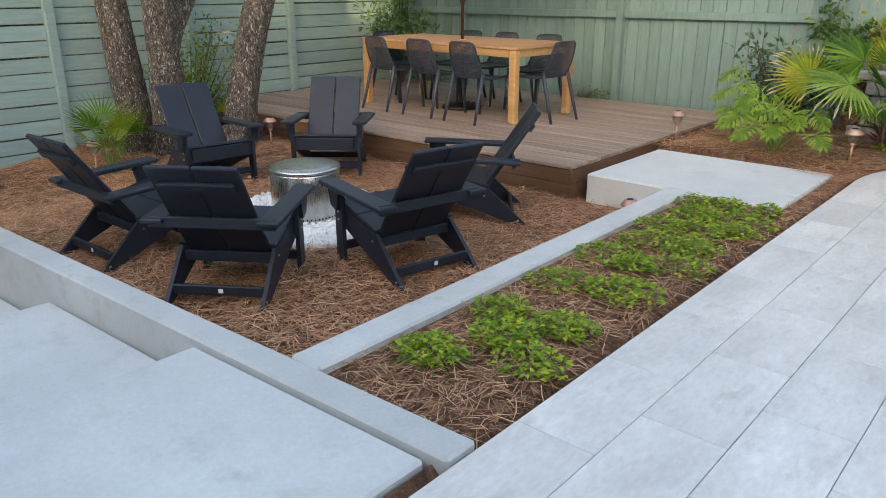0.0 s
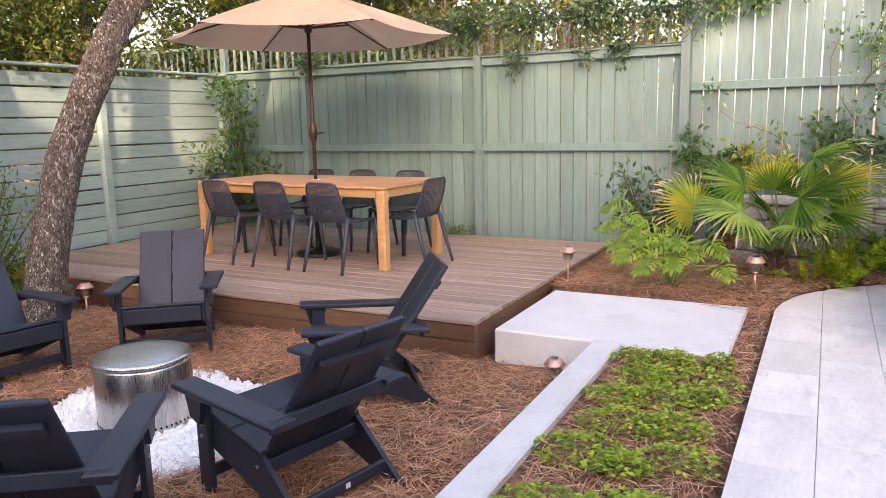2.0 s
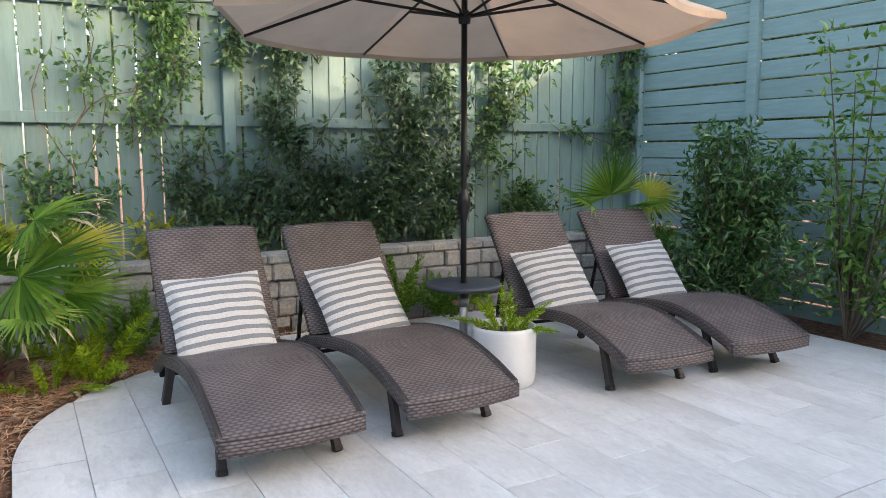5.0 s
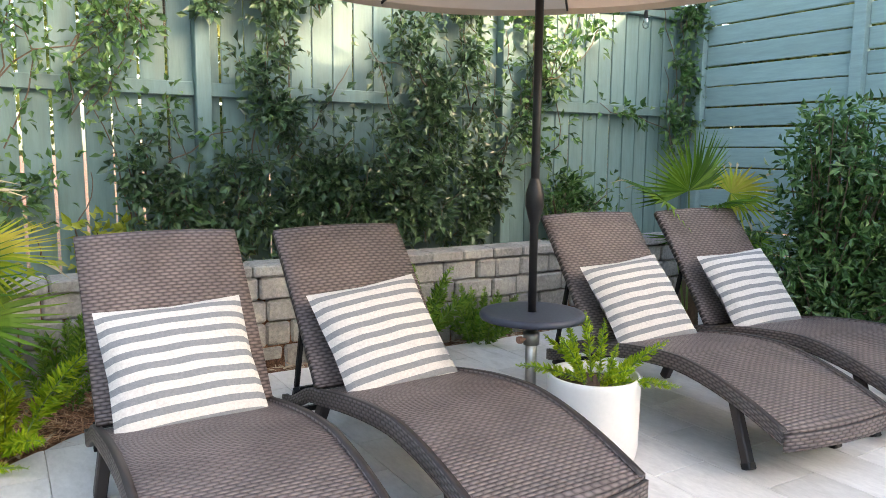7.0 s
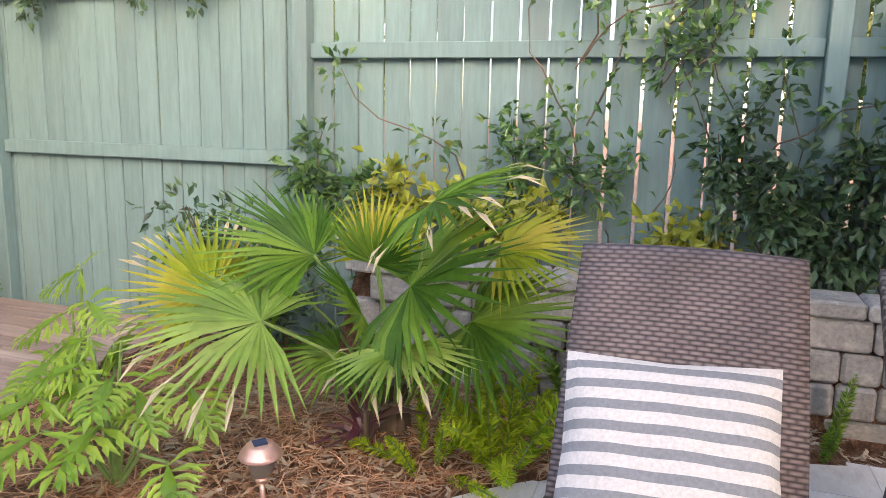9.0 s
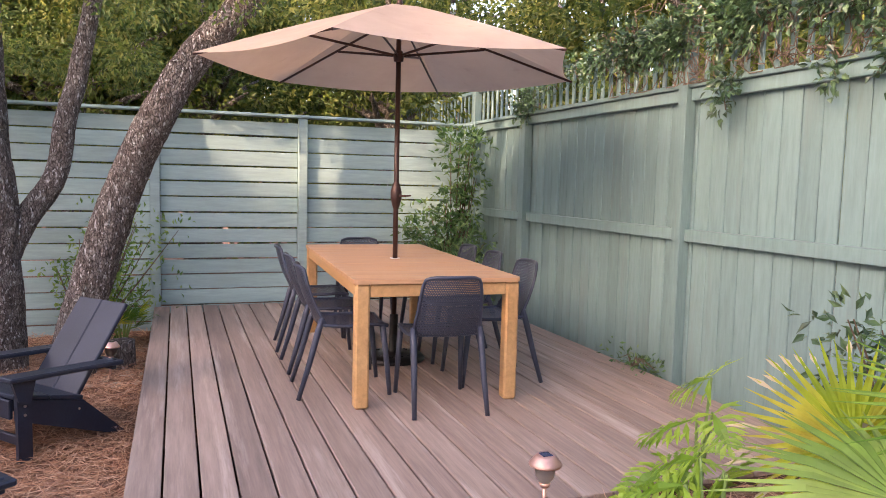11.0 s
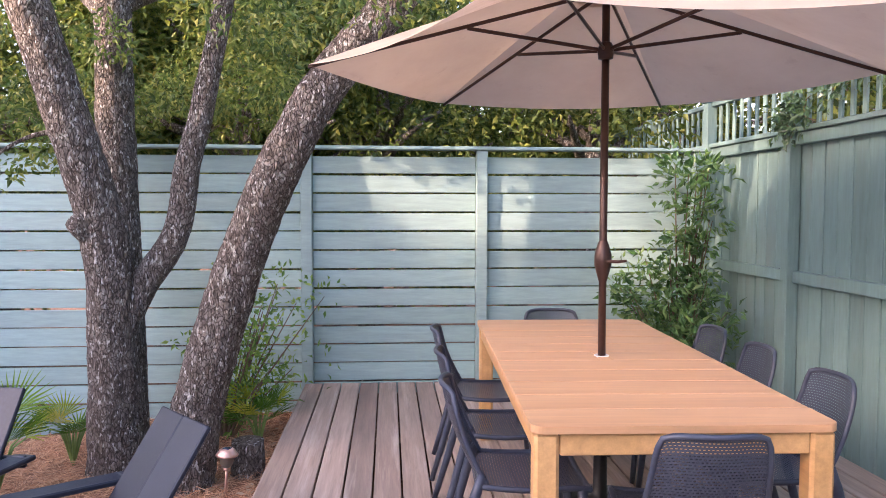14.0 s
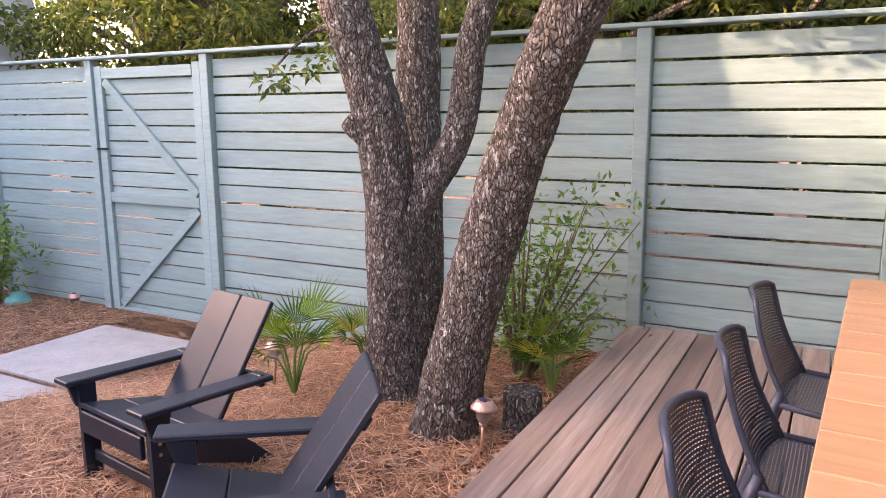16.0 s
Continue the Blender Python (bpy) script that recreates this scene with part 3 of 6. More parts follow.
strewn("straw_bits", "stray needles and crumbs of straw on the paving", [(1.70, 2.1, 3.5, 8.6), (2.2, 3.1, 8.6, 10.2), (2.1, 6.9, 6.8, 10.4), (0.1, 1.45, 7.7, 8.8), (0.05, 0.9, 8.5, 8.8)], 20, (0.015, 0.07), (0.0010, 0.0024), M_NEEDLE, 8, 0.006, lambda x, y: x > edge_x(y) + 0.03 or y < 8.83 and x < 1.48)
strewn("dry_leaves", "brown fallen leaves along the foot of the fence", [(-0.6, 0.6, 10.75, 10.95), (-5.2, -3.2, 6.9, 7.5), (2.0, 7.3, 10.76, 10.98)], 160, (0.04, 0.08), (0.01, 0.02), M_CHIP, 7, 0.03)


# ---- concrete work ----
def boxed(name, lo, hi, mat, label, cat, kind="structure", c=0.012):
    return solid(name, Build().box(lo, hi, c), mat, label, cat, kind)


def skewed(ob):
    # the wall and the steps beside it run slightly out of square
    for v in ob.data.vertices:
        v.co.y += 0.042 * (v.co.x - 1.62)


skewed(boxed("garden_wall", (-2.80, 4.050, -0.75), (1.66, 4.195, 0.022), M_CONC, "low smooth grey concrete wall beside the steps", "wall"))
solid("kerb", Build().beam((0.828, 4.166, -0.19), (0.800, 7.595, -0.19), 0.174, 0.42, 0.012), M_CONC, "pale concrete kerb along the planting bed", "kerb", "structure")
boxed("step_slab", (0.03, 7.60, -0.3), (1.50, 8.84, 0.004), M_SLAB, "thick white concrete slab stepping up to the deck", "slab")
skewed(boxed("stair_landing", (0.34, -1.4, -0.3), (1.58, 4.040, -0.004), M_SLAB, "smooth pale concrete landing", "stairs"))
skewed(boxed("stair_tread", (-1.00, -1.4, -0.5), (0.335, 4.036, -0.17), M_SLAB, "smooth pale concrete step", "stairs"))
skewed(boxed("stair_tread", (-1.93, -1.4, -0.6), (-1.005, 4.032, -0.33), M_SLAB, "smooth pale concrete step", "stairs"))
boxed("stepping_stone", (-4.94, 2.66, -0.66), (-3.72, 3.90, -0.47), M_STONE, "square grey concrete stepping stone before the gate", "paving slab", "")
boxed("stepping_stone", (-3.63, 2.70, -0.66), (-2.42, 3.93, -0.46), M_STONE, "square grey concrete stepping stone below the steps", "paving slab", "")
boxed("gate_sill", (-5.40, 2.62, -0.66), (-5.04, 3.80, -0.50), M_STONE, "narrow concrete sill before the garden gate", "paving slab", "")
# wall out of view, added to close the south side and block low sun
boxed("house_wall", (-7.5, -2.0, -0.7), (9.6, -1.75, 3.3), M_HOUSE, "plain pale painted house wall, unseen, added to block the low sun", "wall")
boxed("side_wall", (9.35, -1.7, -0.7), (9.6, 8.0, 2.4), M_HOUSE, "plain pale garden wall", "wall")


# ---- deck ----
def build_deck():
    deck = thing("deck", Matrix.Translation((0, 0, 0)), "low deck of weathered reddish brown boards", "deck", "", "structure")
    y, n = 7.545, 0
    pitch = 0.157
    L = -0.08 + 5.42
    me = Build().box((0, 0, -0.028), (L, pitch - 0.010, 0), 0.004).data("deck_board", M_DECK)
    while y + pitch < 11.12:
        part("deck_board", me, M_DECK, deck, at=(-5.42, y, 0.052))
        y += pitch
    for k, (z0, z1) in enumerate(((-0.095, 0.020), (-0.24, -0.099))):
        part("fascia_board", Build().box((-5.42, 7.555 + 0.004 * k, z0), (-0.085, 7.58, z1), 0.004), M_FASCIA, deck)
        part("fascia_board", Build().box((-0.108, 7.584, z0), (-0.082 - 0.004 * k, 11.05, z1), 0.004), M_FASCIA, deck)
    for x in (-5.2, -3.9, -2.6, -1.3, -0.3):
        part("joist", Build().box((x, 7.6, -0.22), (x + 0.045, 11.0, 0.020), 0.003), M_FASCIA, deck)
    return deck


build_deck()


# ---- fences ----
def vertical_fence():
    rng = random.Random(5)
    f = thing("fence_north", Matrix.Translation((0, 0, 0)), "sage green fence of upright boards with a lattice strip on top", "fence", "", "structure")
    FY = 11.125          # front face of the boards
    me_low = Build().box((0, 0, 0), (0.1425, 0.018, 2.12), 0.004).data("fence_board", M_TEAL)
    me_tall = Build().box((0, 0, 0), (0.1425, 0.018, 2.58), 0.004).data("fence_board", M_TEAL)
    x = -9.6
    while x < 7.72:
        low = x < 0.60
        gap = rng.choice((0.0, 0.0, 0.001, 0.002, 0.003)) if x < 1.5 else rng.choice((0.005, 0.009, 0.012, 0.014) if 2.1 < x < 3.3 else (0.0, 0.002, 0.004))
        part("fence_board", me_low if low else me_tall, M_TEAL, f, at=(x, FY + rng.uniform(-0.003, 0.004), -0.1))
        x += 0.1475 + gap
    posts = [-9.0, -6.9, -5.47, -4.13, -1.655, 0.63, 3.285, 5.56, 7.70]
    for px in posts:
        top = 2.60 if px > 3 else (2.47 if px < 0.6 else 2.66)
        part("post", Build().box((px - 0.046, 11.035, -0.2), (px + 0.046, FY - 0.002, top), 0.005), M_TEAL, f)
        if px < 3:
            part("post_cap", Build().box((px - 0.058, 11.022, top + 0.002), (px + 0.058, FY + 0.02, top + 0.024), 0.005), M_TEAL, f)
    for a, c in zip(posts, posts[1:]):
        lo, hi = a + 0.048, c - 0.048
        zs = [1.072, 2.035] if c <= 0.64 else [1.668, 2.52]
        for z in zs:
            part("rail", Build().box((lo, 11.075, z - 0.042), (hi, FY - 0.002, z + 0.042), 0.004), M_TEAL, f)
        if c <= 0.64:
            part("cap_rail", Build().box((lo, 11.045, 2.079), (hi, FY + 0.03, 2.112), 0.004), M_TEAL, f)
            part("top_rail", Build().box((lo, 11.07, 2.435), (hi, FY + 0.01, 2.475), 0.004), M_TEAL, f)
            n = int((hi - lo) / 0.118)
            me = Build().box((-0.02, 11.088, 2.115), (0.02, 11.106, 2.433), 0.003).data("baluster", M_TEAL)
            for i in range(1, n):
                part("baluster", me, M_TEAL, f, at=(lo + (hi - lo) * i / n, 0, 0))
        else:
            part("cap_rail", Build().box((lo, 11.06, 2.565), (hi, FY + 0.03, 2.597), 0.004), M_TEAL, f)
    return f


def slat_panel(f, axis_x, y0, y1, z0, z1, pitch, rng, side):
    n = int((z1 - z0) / pitch)
    for i in range(n + 1):
        z = z1 - pitch * (i + 1)
        if z < z0 - pitch:
            break
        wob = rng.uniform(-0.004, 0.004)
        h = pitch - rng.choice((0.010, 0.013, 0.016, 0.019))
        b = Build().box((axis_x - 0.019, y0, z), (axis_x + 0.013, y1, z + h), 0.004, Matrix.Translation((0, 0, 0)))
        ob = part("slat", b, M_TEAL_H, f)
        ob.location.x = wob


def horizontal_fence(name, label, X, posts, top, z0, side, pitch, skip=(), zpost=-0.7):
    rng = random.Random(len(name) * 7 + len(posts))
    f = thing(name, Matrix.Translation((0, 0, 0)), label, "fence", "", "structure")
    for py in posts:
        part("post", Build().box((X - 0.035 if side > 0 else X - 0.055, py - 0.048, zpost), (X + 0.055 if side > 0 else X + 0.035, py + 0.048, top), 0.005), M_TEAL_H, f)
    for a, c in zip(posts, posts[1:]):
        if (round(a, 2), round(c, 2)) in skip:
            continue
        slat_panel(f, X - 0.02 * side, a + 0.05, c - 0.05, z0 if not callable(z0) else z0(a), top - 0.035, pitch, rng, side)
    part("cap_rail", Build().box((X - 0.075, posts[0] - 0.05, top + 0.002), (X + 0.075, posts[-1] + 0.05, top + 0.032), 0.005), M_TEAL_H, f)
    return f


vertical_fence()
WEST = [-1.6, 0.25, 2.04, 3.62, 5.95, 7.56, 9.06, 10.98]
horizontal_fence("fence_west", "pale sage fence of level slats with thin gaps", -5.50, WEST, 2.045, lambda a: -0.62 if a < 5 else -0.25, 1, 0.163, skip=((2.04, 3.62),))
horizontal_fence("fence_east", "tall sage green fence of level slats behind the shrubs", 7.70, [5.9, 7.75, 9.56, 11.0], 3.0, -0.2, -1, 0.178)


def build_gate():
    g = thing("gate", Matrix.Translation((-5.50, 2.10, -0.62)), "sage green slatted garden gate with diagonal braces, closed", "gate")
    W, H = 1.45, 2.62
    for i in range(17):
        z = 0.05 + i * 0.152
        if z + 0.14 < H:
            part("slat", Build().box((-0.045, 0.03, z), (-0.010, W - 0.03, z + 0.139), 0.004), M_TEAL_H, g)
    def bar(p, q, w=0.09):
        part("brace", Build().beam(p, q, w, 0.035, 0.004, up=(1, 0, 0)), M_TEAL_H, g)
    for y in (0.05, W - 0.05):
        part("stile", Build().box((-0.008, y - 0.05, 0.03), (0.03, y + 0.05, H - 0.02), 0.004), M_TEAL_H, g)
    for z in (0.10, 1.30, H - 0.09):
        part("rail", Build().box((-0.006, 0.105, z - 0.05), (0.03, W - 0.105, z + 0.05), 0.004), M_TEAL_H, g)
    bar((0.012, 0.13, H - 0.16), (0.012, W - 0.13, 1.37))
    bar((0.012, 0.13, 0.18), (0.012, W - 0.13, 1.23))
    part("latch", Build().box((0.035, -0.04, 1.78), (0.055, 0.14, 1.80), 0.003).tube([(0.045, 0.12, 1.79), (0.075, 0.12, 1.79)], 0.012, 8), M_BLACKMETAL, g, "black metal gate latch")


build_gate()


# ---- retaining wall of blocks ----
def build_block_wall():
    rng = random.Random(9)
    w = thing("retaining_wall", Matrix.Translation((0, 0, 0)), "low retaining wall of rough grey concrete blocks with cap stones", "wall", "", "structure")
    z, row = -0.05, 0
    for h in (0.15, 0.15, 0.145, 0.145):
        x = 1.10 + (0.11 if row % 2 else 0)
        while x < 7.6:
            l = rng.choice((0.16, 0.22, 0.27, 0.31))
            dz = rng.uniform(-0.004, 0.004)
            part("block", Build().box((x + 0.004, 10.70 + rng.uniform(-0.014, 0.014), z + 0.004), (min(7.62, x + l - 0.004), 10.88, z + h - 0.003 + dz), 0.014), M_BLOCK, w)
            x += l
        z += h
        row += 1
    x = 1.08
    while x < 7.6:
        l = rng.choice((0.26, 0.31, 0.36))
        part("cap_stone", Build().box((x + 0.003, 10.675 + rng.uniform(-0.008, 0.008), z + 0.002), (min(7.63, x + l - 0.003), 10.91, z + 0.075), 0.012), M_BLOCK, w)
        x += l
    for k in range(4):
        part("block", Build().box((1.10, 10.885, -0.05 + k * 0.148), (1.28, 11.10, 0.093 + k * 0.148), 0.012), M_BLOCK, w)


build_block_wall()


# ---- pool ----
def build_pool():
    p = thing("pool", Matrix.Translation((0, 0, 0)), "swimming pool with pale coping and blue-green water", "pool", "", "structure")
    X0, X1, Y0, Y1 = 3.42, 8.9, 1.4, 6.52
    b = Build()
    b.box((X0 - 0.12, Y1, -1.6), (X1, Y1 + 0.1, -0.034), 0.004)
    b.box((X0 - 0.12, Y0, -1.6), (X0, Y1 - 0.002, -0.034), 0.004)
    b.box((X0 - 0.12, Y0 - 0.1, -1.6), (X1, Y0 - 0.002, -0.034), 0.004)
    b.box((X1 + 0.002, Y0 - 0.1, -1.6), (X1 + 0.1, Y1 + 0.1, -0.034), 0.004)
    b.box((X0 - 0.12, Y0 - 0.1, -1.7), (X1, Y1 + 0.1, -1.603), 0.004)
    part("basin", b, M_PLASTER, p)
    me = Build().box((0, -0.008, 0), (0.046, 0, 0.046), 0.003).data("waterline_tile", M_POOLTILE)
    for r in range(3):
        for i in range(90):
            part("waterline_tile", me, M_POOLTILE, p, at=(X0 + 0.004 + i * 0.05, Y1 - 0.001, -0.088 - r * 0.05))
    part("water", Build().prism([(X0 + 0.001, Y0 + 0.001), (X1 - 0.001, Y0 + 0.001), (X1 - 0.001, Y1 - 0.01), (X0 + 0.001, Y1 - 0.01)], -1.58, -0.15), M_WATER, p)
    for i in range(9):
        part("coping_stone", Build().box((3.13 + i * 0.61 + 0.002, 6.44, -0.033), (3.13 + (i + 1) * 0.61 - 0.002, 6.70, 0.003), 0.010), M_TRAV, p)
    for i in range(8):
        part("coping_stone", Build().box((3.13, 6.436 - (i + 1) * 0.61 + 0.002, -0.033), (3.45, 6.436 - i * 0.61 - 0.002, 0.003), 0.010), M_TRAV, p)


build_pool()


# ---- seating: adirondack chairs round the fire pit ----
def adirondack():
    """Faces +y. Broad slanting side planks, upright front legs, two-plank back."""
    ch = thing("adirondack_chair", Matrix.Identity(4), "black plastic-lumber adirondack chair with a two-plank back", "chair", "chairs round the fire pit")

    def upright(x):
        return Matrix(((0, 0, 1, x), (1, 0, 0, 0), (0, 1, 0, 0), (0, 0, 0, 1)))
    for s in (-1, 1):
        part("front_leg", Build().prism([(0.165, 0.0), (0.245, 0.0), (0.245, 0.475), (0.165, 0.475)], -0.013, 0.013), M_DARK, ch, at=upright(0.292 * s))
        part("side_rail", Build().prism([(-0.440, 0.0), (-0.360, 0.0), (0.235, 0.235), (0.235, 0.355), (-0.165, 0.262)], -0.012, 0.012), M_DARK, ch, at=upright(0.264 * s))
        part("arm", Build().beam((0.312 * s, 0.315, 0.490), (0.312 * s, -0.375, 0.462), 0.122, 0.027, 0.006), M_DARK, ch)
        part("arm_bracket", Build().prism([(0.150, 0.473), (0.285, 0.473), (0.250, 0.355), (0.185, 0.330)], -0.012, 0.012), M_DARK, ch, at=upright(0.318 * s))
        part("back_plank", Build().beam((0.119 * s, -0.105, 0.205), (0.119 * s, -0.505, 0.790), 0.232, 0.027, 0.006, up=(0, 1, 0.70)), M_DARK, ch)
        for zz in (0.27, 0.32):
            part("bolt", Build().tube([(0.305 * s, 0.205, zz), (0.311 * s, 0.205, zz)], 0.008, 8), M_GALV, ch)
        for yy, zz in ((-0.135, 0.215), (-0.375, 0.035)):
            part("bolt", Build().tube([(0.276 * s, yy, zz), (0.281 * s, yy, zz)], 0.007, 8), M_GALV, ch)
    for y0, y1 in ((0.250, 0.042), (0.038, -0.165)):
        za, zb = 0.372 + (y0 - 0.250) * 0.235, 0.372 + (y1 - 0.250) * 0.235
        part("seat_plank", Build().beam((0, y0, za), (0, y1, zb), 0.552, 0.026, 0.006), M_DARK, ch)
    part("apron", Build().box((-0.250, 0.238, 0.245), (0.250, 0.262, 0.352), 0.005), M_DARK, ch)
    part("front_stretcher", Build().box((-0.278, 0.180, 0.075), (0.278, 0.204, 0.130), 0.005), M_DARK, ch)
    part("back_brace", Build().beam((-0.345, -0.330, 0.452), (0.345, -0.330, 0.452), 0.028, 0.062, 0.005), M_DARK, ch)
    part("back_brace", Build().beam((-0.200, -0.455, 0.675), (0.200, -0.455, 0.675), 0.026, 0.055, 0.005, up=(0, -0.56, 0.83)), M_DARK, ch)
    part("back_brace", Build().beam((-0.250, -0.150, 0.205), (0.250, -0.150, 0.205), 0.028, 0.058, 0.005), M_DARK, ch)
    part("rear_stretcher", Build().beam((-0.250, -0.335, 0.078), (0.250, -0.335, 0.078), 0.026, 0.055, 0.005), M_DARK, ch)
    part("sticker", Build().box((0.005, -0.3505, 0.066), (0.030, -0.3485, 0.090), 0.0005), M_SCREEN, ch, "small white sticker")
    return ch


def facing(x, y, z, deg):
    return pose(x, y, z, 0, 0, deg - 90)


SEATS = [(-0.589, 4.831, 125), (-0.115, 5.655, 168), (-0.445, 6.679, 219), (-2.25, 6.93, -50), (-2.737, 5.996, -9), (-1.584, 4.755, 92)]
first = adirondack()
for x, y, a in SEATS[1:]:
    copy_thing(first, facing(x, y, ground_z(x, y) + 0.008, a))
first.matrix_world = facing(SEATS[0][0], SEATS[0][1], ground_z(*SEATS[0][:2]) + 0.008, SEATS[0][2])


def fire_pit():
    cx, cy = -1.285, 5.87
    rng = np.random.default_rng(2)
    f = thing("fire_pit", Matrix.Translation((cx, cy, -0.20)), "round brushed stainless steel fire pit with a closed lid", "fire pit")
    part("drum", Build().lathe([(0.10, 0.002), (0.246, 0.002), (0.25, 0.01), (0.25, 0.335), (0.243, 0.350), (0.20, 0.350)], 64), M_STEEL, f, smooth=True)
    part("lid", Build().lathe([(0.0, 0.387), (0.16, 0.385), (0.235, 0.381), (0.255, 0.373), (0.258, 0.357), (0.2545, 0.353), (0.2515, 0.353)], 64), M_STEEL, f, "flat steel lid, slightly mottled", True)
    part("base_ring", Build().lathe([(0.251, 0.003), (0.2535, 0.004), (0.2535, 0.012), (0.251, 0.013)], 64), M_STEEL, f, smooth=True)
    me = Build().tube([(0.249, 0, 0.03), (0.2522, 0, 0.03)], 0.0062, 10).data("air_hole", M_BLACKMETAL)
    for k in range(56):
        part("air_hole", me, M_BLACKMETAL, f, at=pose(0, 0, 0, 0, 0, k * 360 / 56))
    # gravel bed
    b = Build()
    b.lathe([(0.0, 0.010), (0.45, 0.012), (0.68, 0.006), (0.74, -0.03)], 40, (cx, cy, ground_z(cx, cy)))
    n = 7200
    for i in range(n):
        r, a = 0.88 * math.sqrt(rng.uniform(0, 1)), rng.uniform(0, math.tau)
        lim = 0.76 + 0.06 * math.sin(3 * a + 1) + 0.04 * math.sin(7 * a)
        if r > lim or r < 0.2:
            continue
        s = rng.uniform(0.012, 0.028)
        q = Euler(rng.uniform(0, 6.28, 3)).to_matrix().to_4x4()
        m = Matrix.Translation((cx + r * math.cos(a), cy + r * math.sin(a), ground_z(cx + r * math.cos(a), cy + r * math.sin(a)) + rng.uniform(0.004, 0.03) * (1.1 - r))) @ q @ Matrix.Diagonal((s, s * rng.uniform(0.6, 1), s * rng.uniform(0.5, 0.8), 1))
        b.add([(1, 0, 0), (-1, 0.1, 0), (0, 1, 0.1), (0, -1, 0), (0.1, 0, 1), (0, 0.1, -1)],
              [(0, 2, 4), (2, 1, 4), (1, 3, 4), (3, 0, 4), (2, 0, 5), (1, 2, 5), (3, 1, 5), (0, 3, 5)], m)
    tagged(new("gravel", b.data("gravel", M_GRAVEL)), "white marble chips round the fire pit", "gravel", "", "stuff")


fire_pit()


# ---- dining set on the deck ----
DZ = 0.054


def dining_table():
    t = thing("dining_table", pose(-2.66, 9.30, DZ, 0, 0, -2.5), "long honey-coloured teak outdoor table with a slatted top", "table")
    Lx, Ly, H = 1.18, 0.525, 0.77
    n, w = 11, 2 * Lx / 11
    arc = [(0.05 * math.sin(a * math.pi / 12), 0.05 * math.cos(a * math.pi / 12)) for a in range(7)]
    for k in range(n):
        x0, x1 = -Lx + k * w + 0.0022, -Lx + (k + 1) * w - 0.0022
        if k in (0, n - 1):
            e = Lx - 0.05
            edge = [(x0 if k else -x1, -Ly)] + [(e + x, -Ly + 0.05 - y) for x, y in arc] + [(e + x, Ly - 0.05 + y) for x, y in arc[::-1]] + [(x0 if k else -x1, Ly)]
            edge = edge if k else [(-x, -y) for x, y in edge]
            part("top_board", Build().prism(edge, H - 0.026, H), M_TEAK_TOP, t)
        elif k == n // 2:
            for a, c in ((-Ly, -0.03), (0.03, Ly)):
                part("top_board", Build().box((x0, a, H - 0.026), (x1, c, H), 0.003), M_TEAK_TOP, t)
            for a, c in ((x0, -0.03), (0.03, x1)):
                part("top_board", Build().box((a, -0.0285, H - 0.026), (c, 0.0285, H), 0.003), M_TEAK_TOP, t)
        else:
            part("top_board", Build().box((x0, -Ly, H - 0.026), (x1, Ly, H), 0.003), M_TEAK_TOP, t)
    part("hole_ring", Build().lathe([(0.026, H - 0.02), (0.026, H + 0.003), (0.036, H + 0.003), (0.038, H - 0.0005)], 24), M_SCREEN, t, "white plastic umbrella-hole ring", True)
    for sx in (-1, 1):
        part("apron", Build().box((sx * (Lx - 0.03) - 0.012, -Ly + 0.10, H - 0.105), (sx * (Lx - 0.03) + 0.012, Ly - 0.10, H - 0.03), 0.004), M_TEAK, t)
        for sy in (-1, 1):
            part("leg", Build().box((sx * (Lx - 0.055) - 0.043, sy * (Ly - 0.055) - 0.043, 0), (sx * (Lx - 0.055) + 0.043, sy * (Ly - 0.055) + 0.043, H - 0.027), 0.012), M_TEAK, t)
    for sy in (-1, 1):
        part("apron", Build().box((-Lx + 0.10, sy * (Ly - 0.03) - 0.012, H - 0.105), (Lx - 0.10, sy * (Ly - 0.03) + 0.012, H - 0.03), 0.004), M_TEAK, t)


dining_table()


